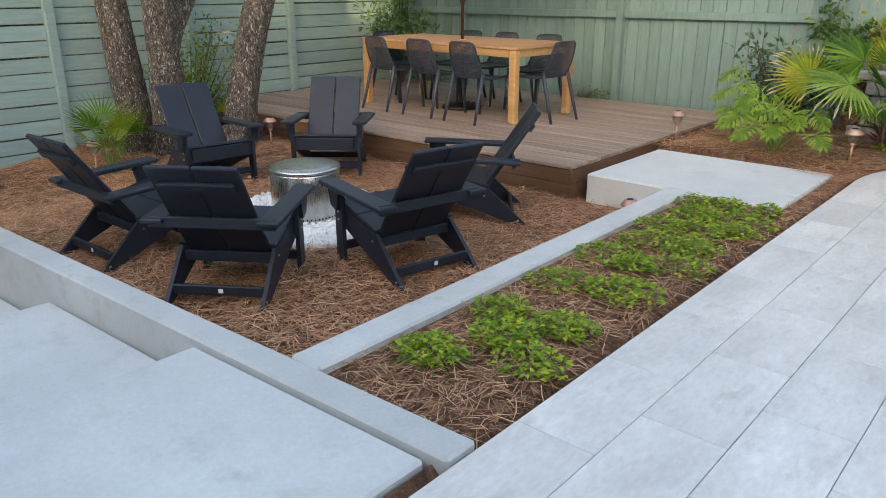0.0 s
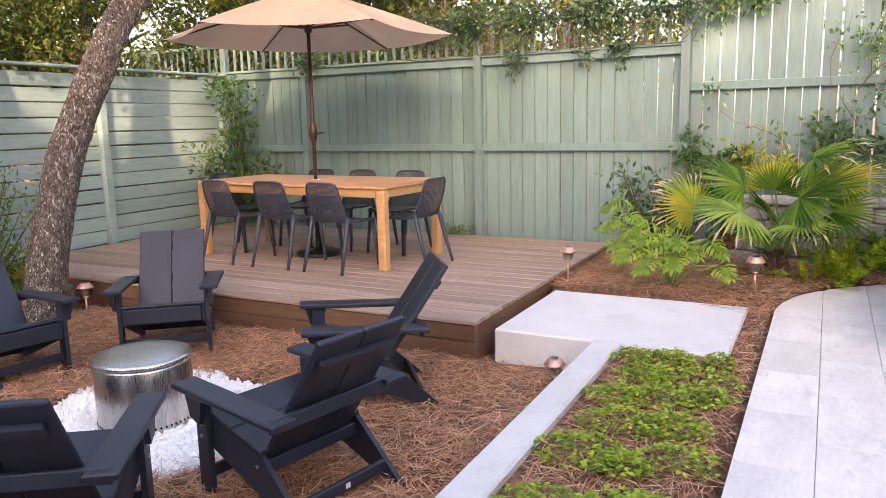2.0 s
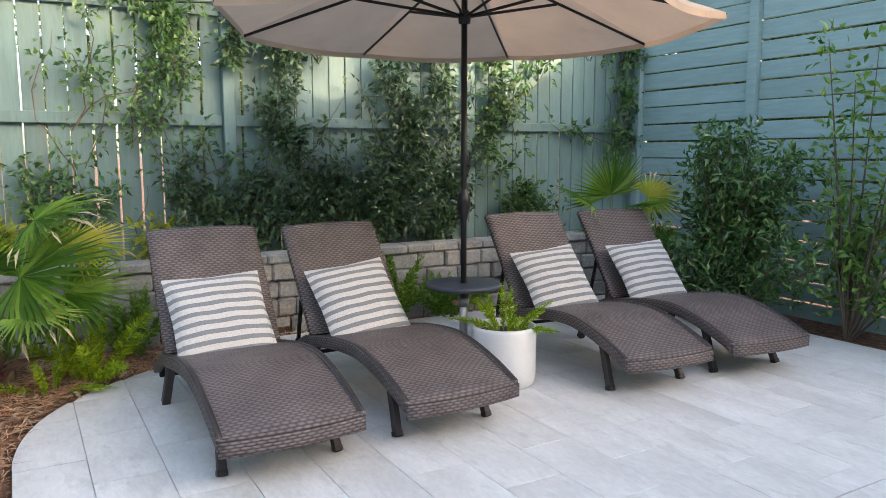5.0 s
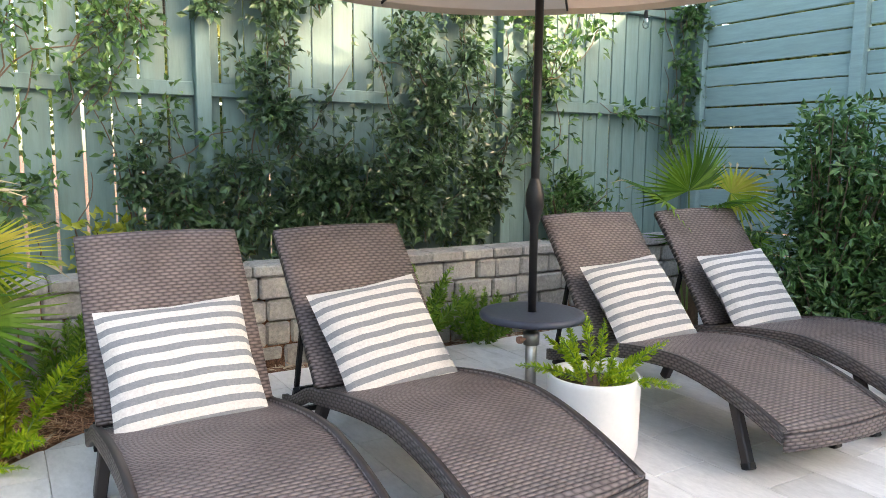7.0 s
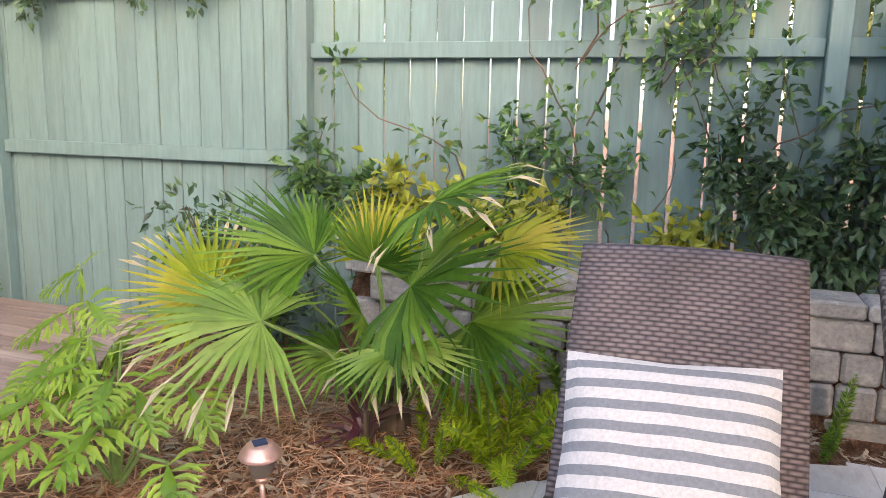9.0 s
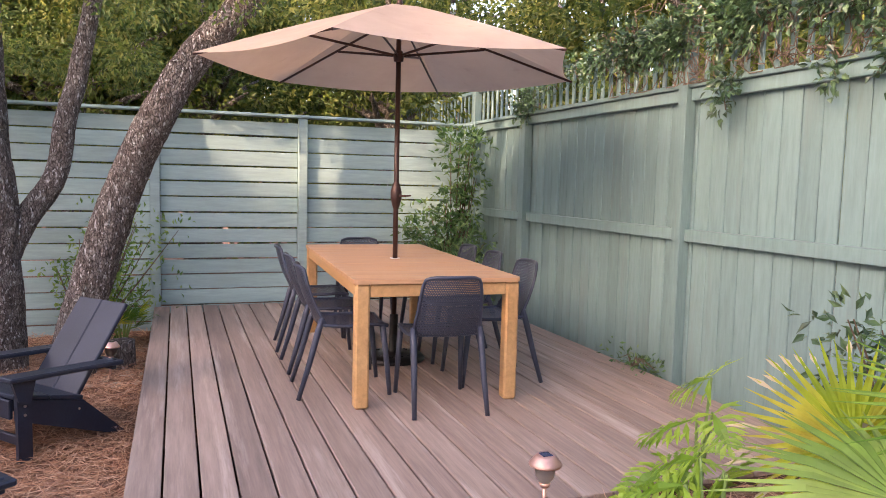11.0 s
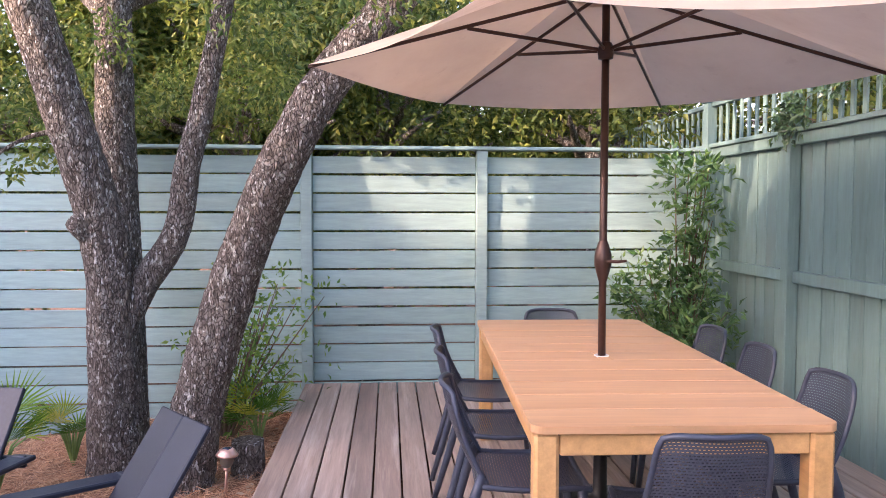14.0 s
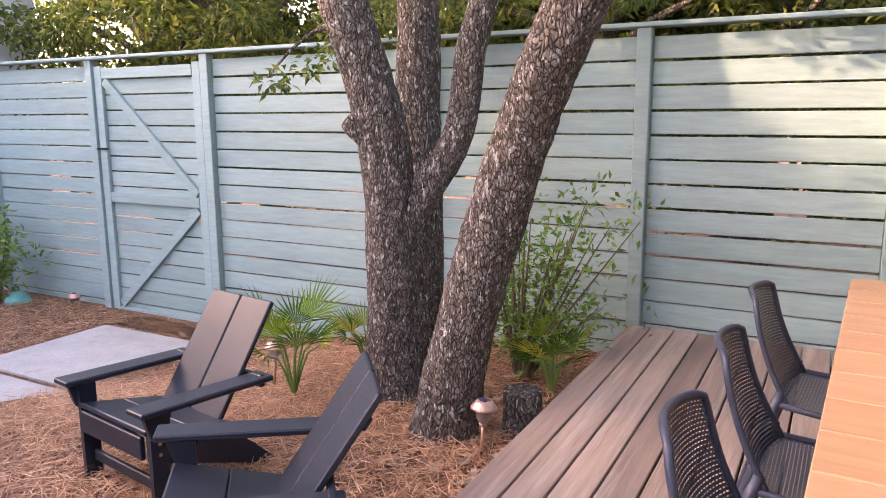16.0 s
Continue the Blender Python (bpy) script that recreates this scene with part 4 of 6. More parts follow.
def dining_chair():
    """Moulded stacking chair facing +y; perforated one-piece seat and back on splayed legs."""
    c = thing("dining_chair", Matrix.Identity(4), "dark grey moulded resin dining chair with a perforated back", "chair", "chairs round the dining table")

    def back(u, v):
        w = 0.205 - 0.035 * v - 0.012 * max(0, (v - 0.85) / 0.15) ** 2
        x = (u - 0.5) * 2
        y = -0.185 - 0.135 * v - 0.02 * math.sin(v * 3.1) + 0.035 * (x * x) * 1.2
        return (x * w, y, 0.445 + 0.365 * v - 0.016 * x ** 6 * v)
    part("backrest", Build().sheet(back, 14, 14, 0.0, (0.45, 0.37)), M_PERF, c, "back pierced with rows of small ovals", True)
    rim = [back(0, v / 12) for v in range(13)] + [back(u / 12, 1) for u in range(1, 13)] + [back(1, 1 - v / 12) for v in range(1, 13)]
    part("back_frame", Build().tube(rim, 0.0105, 8), M_CHAIR, c, smooth=True)

    def seat(u, v):
        x = (u - 0.5) * 2
        w = 0.203 + 0.014 * math.sin(v * math.pi)
        return (x * w, -0.195 + 0.43 * v, 0.448 + 0.012 * x * x - 0.014 * math.sin(v * math.pi) - 0.018 * max(0, v - 0.85) / 0.15)
    part("seat", Build().sheet(seat, 12, 12, 0.0, (0.45, 0.43)), M_PERF, c, "", True)
    rim = [seat(0, v / 10) for v in range(11)] + [seat(u / 10, 1) for u in range(1, 11)] + [seat(1, 1 - v / 10) for v in range(1, 11)]
    part("seat_frame", Build().tube(rim, 0.012, 8), M_CHAIR, c, smooth=True)
    for s in (-1, 1):
        part("leg", Build().tube([(0.198 * s, 0.205, 0.445), (0.208 * s, 0.235, 0.20), (0.216 * s, 0.255, 0.0)], [0.02, 0.017, 0.014], 10), M_CHAIR, c, smooth=True)
        part("leg", Build().tube([(0.203 * s, -0.17, 0.50), (0.203 * s, -0.195, 0.42), (0.210 * s, -0.255, 0.20), (0.218 * s, -0.315, 0.0)], [0.016, 0.021, 0.018, 0.014], 10), M_CHAIR, c, smooth=True)
    return c


CHAIRS = [(-2.00, 8.78, 87), (-2.63, 8.80, 89), (-3.29, 8.82, 85), (-2.01, 9.79, -92), (-2.64, 9.81, -94), (-3.20, 9.83, -90), (-1.54, 9.265, 175), (-3.72, 9.33, -3)]
dc = dining_chair()
for x, y, a in CHAIRS[1:]:
    copy_thing(dc, facing(x, y, DZ, a))
dc.matrix_world = facing(CHAIRS[0][0], CHAIRS[0][1], DZ, CHAIRS[0][2])


# ---- umbrellas ----
def umbrella(x, y, z0, R, ztip, zpeak, zhub, n, off, pole_mat, label, base, valance, crank_z):
    u = thing("patio_umbrella", pose(x, y, z0), label, "umbrella")
    zt, zp, zh = ztip - z0, zpeak - z0, zhub - z0
    part("pole", Build().tube([(0, 0, 0.05 if base else 0.02), (0, 0, zp - 0.04)], 0.019, 16), pole_mat, u, smooth=True)
    part("finial", Build().lathe([(0.0, zp + 0.07), (0.018, zp + 0.05), (0.025, zp + 0.02), (0.012, zp - 0.0), (0.03, zp - 0.02)], 16), pole_mat, u, smooth=True)
    part("hub", Build().lathe([(0.02, zh - 0.05), (0.036, zh - 0.045), (0.04, zh), (0.03, zh + 0.03), (0.02, zh + 0.035)], 16), pole_mat, u, smooth=True)
    part("hub", Build().lathe([(0.02, zp - 0.10), (0.04, zp - 0.09), (0.04, zp - 0.05), (0.02, zp - 0.04)], 16), pole_mat, u, smooth=True)
    cz = crank_z - z0
    cr = part("crank_housing", Build().lathe([(0.02, cz - 0.10), (0.026, cz - 0.08), (0.042, cz - 0.02), (0.042, cz + 0.03), (0.028, cz + 0.08), (0.02, cz + 0.10)], 16), pole_mat, u, smooth=True)
    part("crank_handle", Build().tube([(0.03, 0.0, cz), (0.05, 0.045, cz), (0.055, 0.055, cz), (0.055, 0.10, cz + 0.004)], [0.009, 0.008, 0.008, 0.006], 8), pole_mat, cr)

    def corner(k):
        a = radians(off + 360 * k / n)
        return Vector((math.cos(a) * R, math.sin(a) * R, 0))

    def pt(k, u_, v):
        """u_ across the panel, v from the vent to the rim; the cloth sags between the ribs."""
        a, b = corner(k), corner(k + 1)
        rr = 0.13 + 0.87 * v
        p = (a * (1 - u_) + b * u_) * rr
        sag = 4 * u_ * (1 - u_)
        z = zp - 0.02 - (zp - 0.02 - zt) * (0.9 * v + 0.1 * v * v) - 0.035 * sag * v
        p = p * (1 - 0.035 * sag * v)
        return (p.x, p.y, z)
    for k in range(n):
        part("canopy_panel", Build().sheet(lambda a, c: pt(k, a, c), 8, 10), M_CANVAS, u, "", True)
        if valance:
            part("valance", Build().sheet(lambda a, c: Vector(pt(k, a, 1)) + Vector((0, 0, -0.035 * c)), 8, 2), M_CANVAS, u, "", True)
        e = corner(k)
        tip = Vector((e.x, e.y, zt - 0.010))
        topp = Vector((e.x * 0.02, e.y * 0.02, zp - 0.075))
        rib = part("rib", Build().beam(topp, tip, 0.012, 0.018, 0.003), pole_mat, u)
        mid = topp.lerp(tip, 0.46)
        part("strut", Build().beam((e.x * 0.025, e.y * 0.025, zh), mid - Vector((0, 0, 0.008)), 0.011, 0.018, 0.003), pole_mat, rib)
    part("vent_cap", Build().lathe([(0.02, zp + 0.006), (0.13, zp - 0.03), (0.25, zp - 0.078)], n, (0, 0, 0)), M_CANVAS, u, "small raised vent at the top")
    if base:
        part("base", Build().lathe([(0.0, 0.0), (0.235, 0.0), (0.24, 0.012), (0.225, 0.035), (0.15, 0.045), (0.06, 0.055), (0.035, 0.075), (0.032, 0.34), (0.022, 0.345)], 40), M_BLACKMETAL, u, "round cast base with raised scrollwork", True)
        for k in range(12):
            part("scroll", Build().tube([(0.15 * math.cos(a), 0.15 * math.sin(a), 0.048) for a in [k * math.tau / 12 + 0.4 * math.sin(i) * 0.3 + i * 0.06 for i in range(6)]], 0.006, 6), M_BLACKMETAL, u)
    return u


umbrella(-2.675, 9.305, DZ, 1.43, 2.225, 2.66, 2.315, 6, -91, M_BRONZE, "tan canvas umbrella on a brown pole through the dining table", True, False, 1.29)
umbrella(4.195, 8.95, 0.0, 1.50, 2.185, 2.63, 2.235, 8, 0, M_BLACKMETAL, "tan canvas umbrella on a black pole between the loungers", False, True, 1.09)


def umbrella_side_table():
    t = thing("umbrella_side_table", pose(4.195, 8.95, 0), "round dark side table fixed on the umbrella stand", "table")
    part("tabletop", Build().lathe([(0.024, 0.565), (0.21, 0.560), (0.234, 0.566), (0.238, 0.580), (0.232, 0.592), (0.21, 0.594), (0.05, 0.594), (0.024, 0.594)], 48), M_CHAIR, t, smooth=True)
    part("stand_tube", Build().tube([(0, 0, 0.06), (0, 0, 0.56)], 0.026, 16), M_GALV, t, "white metal umbrella stand tube", True)
    kn = part("clamp", Build().lathe([(0.027, 0.44), (0.037, 0.442), (0.037, 0.50), (0.027, 0.502)], 16), M_GALV, t, smooth=True)
    part("knob", Build().tube([(-0.036, 0, 0.47), (-0.055, 0, 0.47), (-0.056, 0, 0.47), (-0.075, 0, 0.47)], [0.006, 0.006, 0.018, 0.016], 10), M_COPPER, kn)
    for k in range(4):
        a = k * math.tau / 4 + 0.5
        def bag(u, v, a=a):
            th, ph = u * math.tau, (v - 0.5) * math.pi
            return (0.20 * math.cos(a) + 0.155 * math.cos(th) * math.cos(ph), 0.20 * math.sin(a) + 0.155 * math.sin(th) * math.cos(ph), 0.052 + 0.05 * math.sin(ph) + 0.006 * math.sin(5 * th))
        part("sandbag", Build().sheet(bag, 20, 8), M_BAG, t, "slumped black weight bag", True)


umbrella_side_table()


# ---- loungers ----
def seat_profile(v):
    """y and z along the seat from the hinge to the foot."""
    y = 0.10 - 1.20 * v
    z = 0.305 + 0.085 * math.sin(min(1, v / 0.55) * math.pi / 2) - 0.150 * max(0, (v - 0.5) / 0.5) ** 1.7
    return y, z


def lounger():
    l = thing("sun_lounger", Matrix.Identity(4), "brown woven resin wicker chaise lounge with a raised back", "lounger", "loungers by the pool")
    hw = 0.328

    def seat(u, v):
        y, z = seat_profile(v)
        x = (u - 0.5) * 2
        return (x * hw, y + (0.035 * (1 - x * x) * -1 if v > 0.99 else 0), z + 0.006 * (1 - x * x))
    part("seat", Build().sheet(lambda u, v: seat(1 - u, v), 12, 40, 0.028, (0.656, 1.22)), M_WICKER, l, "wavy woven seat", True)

    def skirt(u, v):
        x = (u - 0.5) * 2 * hw
        y, z = seat_profile(1.0)
        return (x, y - 0.034 * (1 - (2 * u - 1) ** 2) - 0.004, z - 0.004 - 0.07 * v)
    part("foot_panel", Build().sheet(skirt, 12, 4, 0.012, (0.61, 0.07)), M_WICKER, l, "", True)
    for s in (-1, 1):
        def side(u, v, s=s):
            if u < 0.25:
                k = u / 0.25
                y, z = 0.50 - 0.40 * k, 0.165 + 0.14 * smooth01(k)
            else:
                y, z = seat_profile((u - 0.25) / 0.75)
            return ((hw + 0.004) * s, y, z + 0.012 - (0.062 + 0.01 * math.sin(u * 3.14)) * v)
        b = Build().sheet(side if s > 0 else (lambda u, v: side(u, 1 - v)), 44, 3, 0.026, (1.7, 0.075))
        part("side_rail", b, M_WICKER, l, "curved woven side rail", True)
        # splayed foot-end legs and rear legs
        part("leg", Build().beam((0.245 * s, -0.78, 0.28), (0.272 * s, -0.905, 0.012), 0.04, 0.045, 0.006, up=(0, 1, 0)), M_WICKER, l)
        part("foot", Build().beam((0.270 * s, -0.895, 0.03), (0.273 * s, -0.91, 0.0), 0.045, 0.05, 0.006, up=(0, 1, 0)), M_BLACKMETAL, l)
        part("leg", Build().beam((0.295 * s, 0.06, 0.30), (0.315 * s, 0.22, 0.004), 0.045, 0.05, 0.006, up=(0, 1, 0)), M_WICKER, l)
        part("rear_bar", Build().beam((0.29 * s, 0.47, 0.09), (0.29 * s, 0.42, 0.22), 0.03, 0.03, 0.004), M_BLACKMETAL, l)
        part("back_stay", Build().beam((0.25 * s, 0.40, 0.655), (0.26 * s, 0.50, 0.20), 0.022, 0.022, 0.003), M_BLACKMETAL, l)
    part("cross_bar", Build().beam((-0.29, 0.46, 0.20), (0.29, 0.46, 0.20), 0.024, 0.024, 0.003), M_BLACKMETAL, l)
    part("cross_bar", Build().beam((-0.29, 0.46, 0.10), (0.29, 0.46, 0.10), 0.024, 0.024, 0.003), M_BLACKMETAL, l)
    part("cross_bar", Build().beam((-0.28, -0.82, 0.27), (0.28, -0.82, 0.27), 0.03, 0.03, 0.003), M_BLACKMETAL, l)

    def back(u, v):
        x = (u - 0.5) * 2
        return (x * (hw - 0.004), 0.10 + 0.43 * v + 0.055 * v * v, 0.318 + 0.645 * v - 0.012 * x * x * v + 0.0)
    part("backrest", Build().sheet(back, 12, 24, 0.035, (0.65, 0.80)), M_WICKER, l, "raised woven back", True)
    return l


def pillow(x, y, z, turn, lean, yaw, w=0.55):
    p = Build()
    n = 16
    o = 0
    for sgn in (1, -1):
        def f(u, v, sgn=sgn):
            a, c = (u - 0.5) * 2, (v - 0.5) * 2
            t = (max(0.0, (1 - abs(a) ** 2.6) * (1 - abs(c) ** 2.6))) ** 0.55
            pin = 1 - 0.05 * (1 - abs(c)) * abs(a) ** 6
            pin2 = 1 - 0.05 * (1 - abs(a)) * abs(c) ** 6
            wr = 0.006 * math.sin(9 * a + 4 * c + x * 7) * (1 - abs(c))
            return (a * w / 2 * pin, c * w / 2 * pin2, sgn * (0.075 * t) + wr)
        if sgn > 0:
            p.sheet(f, n, n, 0, (1, 1))
        else:
            p.sheet(lambda u, v: f(1 - u, v), n, n, 0, (1, 1))
    m = pose(x, y, z, 0, 0, turn) @ pose(0, 0, 0, lean, 0, 0) @ pose(0, 0, 0, 0, 0, yaw)
    solid("cushion", p, M_STRIPE, "square cushion striped grey and white, propped on a lounger", "cushion", "", True, m, "cushions on the loungers")


lg = lounger()
LOUNGERS = [(2.742, 9.080, 0.0, 1.0), (3.592, 9.110, 1.5, 0.985), (5.125, 9.090, -5.0, 0.99), (5.970, 9.020, -6.0, 0.99)]
for x, y, a, k in LOUNGERS[1:]:
    copy_thing(lg, pose(x, y, 0, 0, 0, a) @ Matrix.Diagonal((1, 1, k, 1)))
lg.matrix_world = pose(*LOUNGERS[0][:2], 0, 0, 0, LOUNGERS[0][2])
PILLOW_YAW = [2, 6, 5, 3]
for (x, y, a, k), r in zip(LOUNGERS, PILLOW_YAW):
    o = pose(x, y, 0, 0, 0, a) @ Vector((-0.02 + 0.01 * (x > 3.0), 0.085, 0.495))
    pillow(o.x, o.y, o.z, a, 51, r)


# ---- pot ----
def planter():
    p = thing("plant_pot", pose(4.31, 8.66, 0), "round white ceramic pot holding a bright foxtail fern", "plant pot")
    part("pot", Build().lathe([(0.0, 0.0), (0.172, 0.0), (0.186, 0.012), (0.195, 0.06), (0.198, 0.345), (0.195, 0.366), (0.186, 0.368), (0.181, 0.36), (0.179, 0.31)], 56), M_CERAMIC, p, smooth=True)
    part("soil", Build().lathe([(0.0, 0.322), (0.08, 0.326), (0.180, 0.316)], 32), M_SOIL, p, smooth=True)


planter()


# ---- solar path lights ----
def path_light():
    p = thing("path_light", Matrix.Identity(4), "small solar path light with a copper cap on a spike", "garden light", "solar path lights")
    part("stake", Build().tube([(0, 0, 0), (0, 0, 0.175)], 0.009, 10), M_COPPER, p, smooth=True)
    part("collar", Build().lathe([(0.009, 0.160), (0.020, 0.163), (0.024, 0.178), (0.012, 0.182)], 20), M_COPPER, p, smooth=True)
    part("lens", Build().lathe([(0.016, 0.178), (0.026, 0.185), (0.038, 0.205), (0.046, 0.262), (0.043, 0.262), (0.035, 0.207), (0.020, 0.186)], 24), M_LENS, p, "clear ribbed plastic lens", True)
    part("cap", Build().lathe([(0.044, 0.262), (0.066, 0.252), (0.069, 0.257), (0.064, 0.266), (0.044, 0.291), (0.038, 0.296), (0.0, 0.297)], 28), M_COPPER, p, "rose copper cap", True)
    part("solar_cell", Build().box((-0.022, -0.022, 0.2965), (0.022, 0.022, 0.2990), 0.0005), M_SOLAR, p, "small dark blue solar cell")
    return p


LIGHTS = [(0.035, 9.17, 0.01), (1.50, 9.25, 0.01), (-3.62, 7.26, -0.21), (0.54, 7.38, -0.36), (-4.02, 5.56, -0.26), (-5.29, 1.72, -0.64), (-5.16, 3.92, -0.50)]
pl = path_light()
for x, y, z in LIGHTS[1:]:
    copy_thing(pl, pose(x, y, z, 2, -2, 30 * x))
pl.matrix_world = pose(*LIGHTS[0])

solid("garden_sphere", Build().lathe([(0.14 * math.sin(k * math.pi / 20) + 1e-4, 0.14 - 0.14 * math.cos(k * math.pi / 20)) for k in range(21)], 32), M_TEALBALL, "glossy turquoise ceramic garden ball on the straw", "ornament", "", True, pose(-5.15, 0.95, -0.655))


# ---- string lights ----
def string_lights(name, pts, bulbs, label):
    s = thing(name, Matrix.Identity(4), label, "string lights")
    path = []
    for a, c in zip(pts, pts[1:]):
        a, c = Vector(a), Vector(c)
        for i in range(10):
            t = i / 10
            path.append(a.lerp(c, t) - Vector((0, 0, 0.10 * 4 * t * (1 - t))))
    path.append(Vector(pts[-1]))
    part("cable", Build().tube(path, 0.006, 6), M_CABLE, s)
    for k in bulbs:
        p = path[min(k, len(path) - 1)]
        bl = part("socket", Build().lathe([(0.0, 0.0), (0.014, -0.005), (0.017, -0.02), (0.017, -0.065), (0.012, -0.07)], 12, tuple(p)), M_CABLE, s, smooth=True)
        part("bulb", Build().lathe([(0.012, -0.07), (0.022, -0.09), (0.03, -0.12), (0.024, -0.15), (0.0, -0.16)], 14, tuple(p)), M_GLASS, bl, "clear glass bulb, unlit", True)


string_lights("string_lights", [(-3.62, 8.5, 3.1), (-2.75, 9.75, 2.82), (0.63, 11.0, 2.70)], [10, 13, 16, 19], "black cable with clear bulbs strung over the deck")
string_lights("string_lights", [(0.63, 11.02, 2.66), (3.28, 11.02, 2.58), (5.56, 11.02, 2.58), (7.6, 11.02, 2.6)], [4, 8, 13, 16, 19, 24, 27], "black cable with clear bulbs along the fence top")


# ---- paving ----
def build_paving():
    pv = thing("pavement", Matrix.Identity(4), "pale cream travertine paving laid in staggered rows", "paving", "", "structure")
    TW, TL, J = 0.302, 0.61, 0.0024
    me_full = Build().box((J / 2, J / 2, -0.03), (TW - J / 2, TL - J / 2, 0), 0.0022).data("paving_tile", M_TRAV)
    i = 0
    x = 1.67
    while x < 6.95:
        y = -1.7 + (TL / 2 if i % 2 else 0)
        while y < 10.5:
            y1 = min(y + TL, 10.50)
            x1 = x + TW
            inpool = x1 > 3.14 and y < 6.70 and x < 9
            if not inpool and edge_x(y) <= x + 1e-3 and edge_x(y1) <= x + 1e-3 and y1 - y > TL - 1e-3:
                part("paving_tile", me_full, M_TRAV, pv, at=(x, y, 0))
            else:
                ya = max(y, 6.702) if x1 > 3.14 and y < 6.70 else y
                xa, xb = x, x1
                if x1 > 3.14 and x < 3.12 and y1 <= 6.702:
                    ya, xb = y, 3.126
                if y1 - ya > 0.02 and (x < 3.12 or y1 > 6.71):
                    lo = [(max(xa + J / 2, edge_x(ya + (y1 - ya) * k / 8)), ya + J / 2 + (y1 - ya - J) * k / 8) for k in range(9)]
                    lo = [p for p in lo if p[0] < xb - 0.02]
                    if len(lo) > 1:
                        poly = lo[::-1] + [(xb - J / 2, lo[0][1]), (xb - J / 2, lo[-1][1])]
                        part("paving_tile", Build().prism(poly, -0.03, 0), M_TRAV, pv)
            y += TL
        x += TW
        i += 1
    b = Build()
    b.box((1.69, -1.7, -0.10), (3.10, 8.4, -0.031), 0.002).box((3.10, 6.62, -0.10), (6.93, 10.46, -0.031), 0.002)
    part("grout_bed", b, M_GROUT, pv)


# ---- plants ----
def plant(name, x, y, z, label, category, group=""):
    return thing(name, pose(x, y, z), label, category, group)


def clump_leaves(rng, centres, radii, n, out=0.6, down=0.2):
    """Leaf bases and directions in loose balls round the centres."""
    P, D, U = [], [], []
    for c, r in zip(centres, radii):
        d = rand_dirs(rng, n)
        rad = r * rng.uniform(0.25, 1.0, n)[:, None] ** 0.5
        P.append(np.asarray(c) + d * rad * np.array([1, 1, 0.8]))
        dd = d * out + rand_dirs(rng, n) * 0.7
        dd[:, 2] -= down
        D.append(dd)
        U.append(rand_dirs(rng, n, 0.8))
    return np.concatenate(P), np.concatenate(D), np.concatenate(U)


def bark_tube(b, pts, rad, seg, rng, rough=0.10):
    """A limb with an uneven, ridged skin, smoothly bent through its points."""
    P = [Vector(p) for p in pts]
    Q, R = [], []
    for i in range(len(P) - 1):
        p0, p1, p2, p3 = P[max(i - 1, 0)], P[i], P[i + 1], P[min(i + 2, len(P) - 1)]
        m = max(3, int((p2 - p1).length / (0.028 if seg > 24 else 0.06)))
        for k in range(m):
            t = k / m
            Q.append(0.5 * ((2 * p1) + (p2 - p0) * t + (2 * p0 - 5 * p1 + 4 * p2 - p3) * t * t + (3 * p1 - p0 - 3 * p2 + p3) * t ** 3))
            R.append(rad[i] * (1 - t) + rad[i + 1] * t)
    Q.append(P[-1])
    R.append(rad[-1])
    o = len(b.v)
    b.tube(Q, R, seg)
    for i, (q, r) in enumerate(zip(Q, R)):
        for k in range(seg):
            v = Vector(b.v[o + i * seg + k])
            d = v - q
            n = noise.noise(Vector((v.x * 8, v.y * 8, v.z * 3.2))) * 0.7 + noise.noise(Vector((v.x * 34, v.y * 34, v.z * 14))) * 0.55
            b.v[o + i * seg + k] = tuple(q + d * (1 + rough * n))


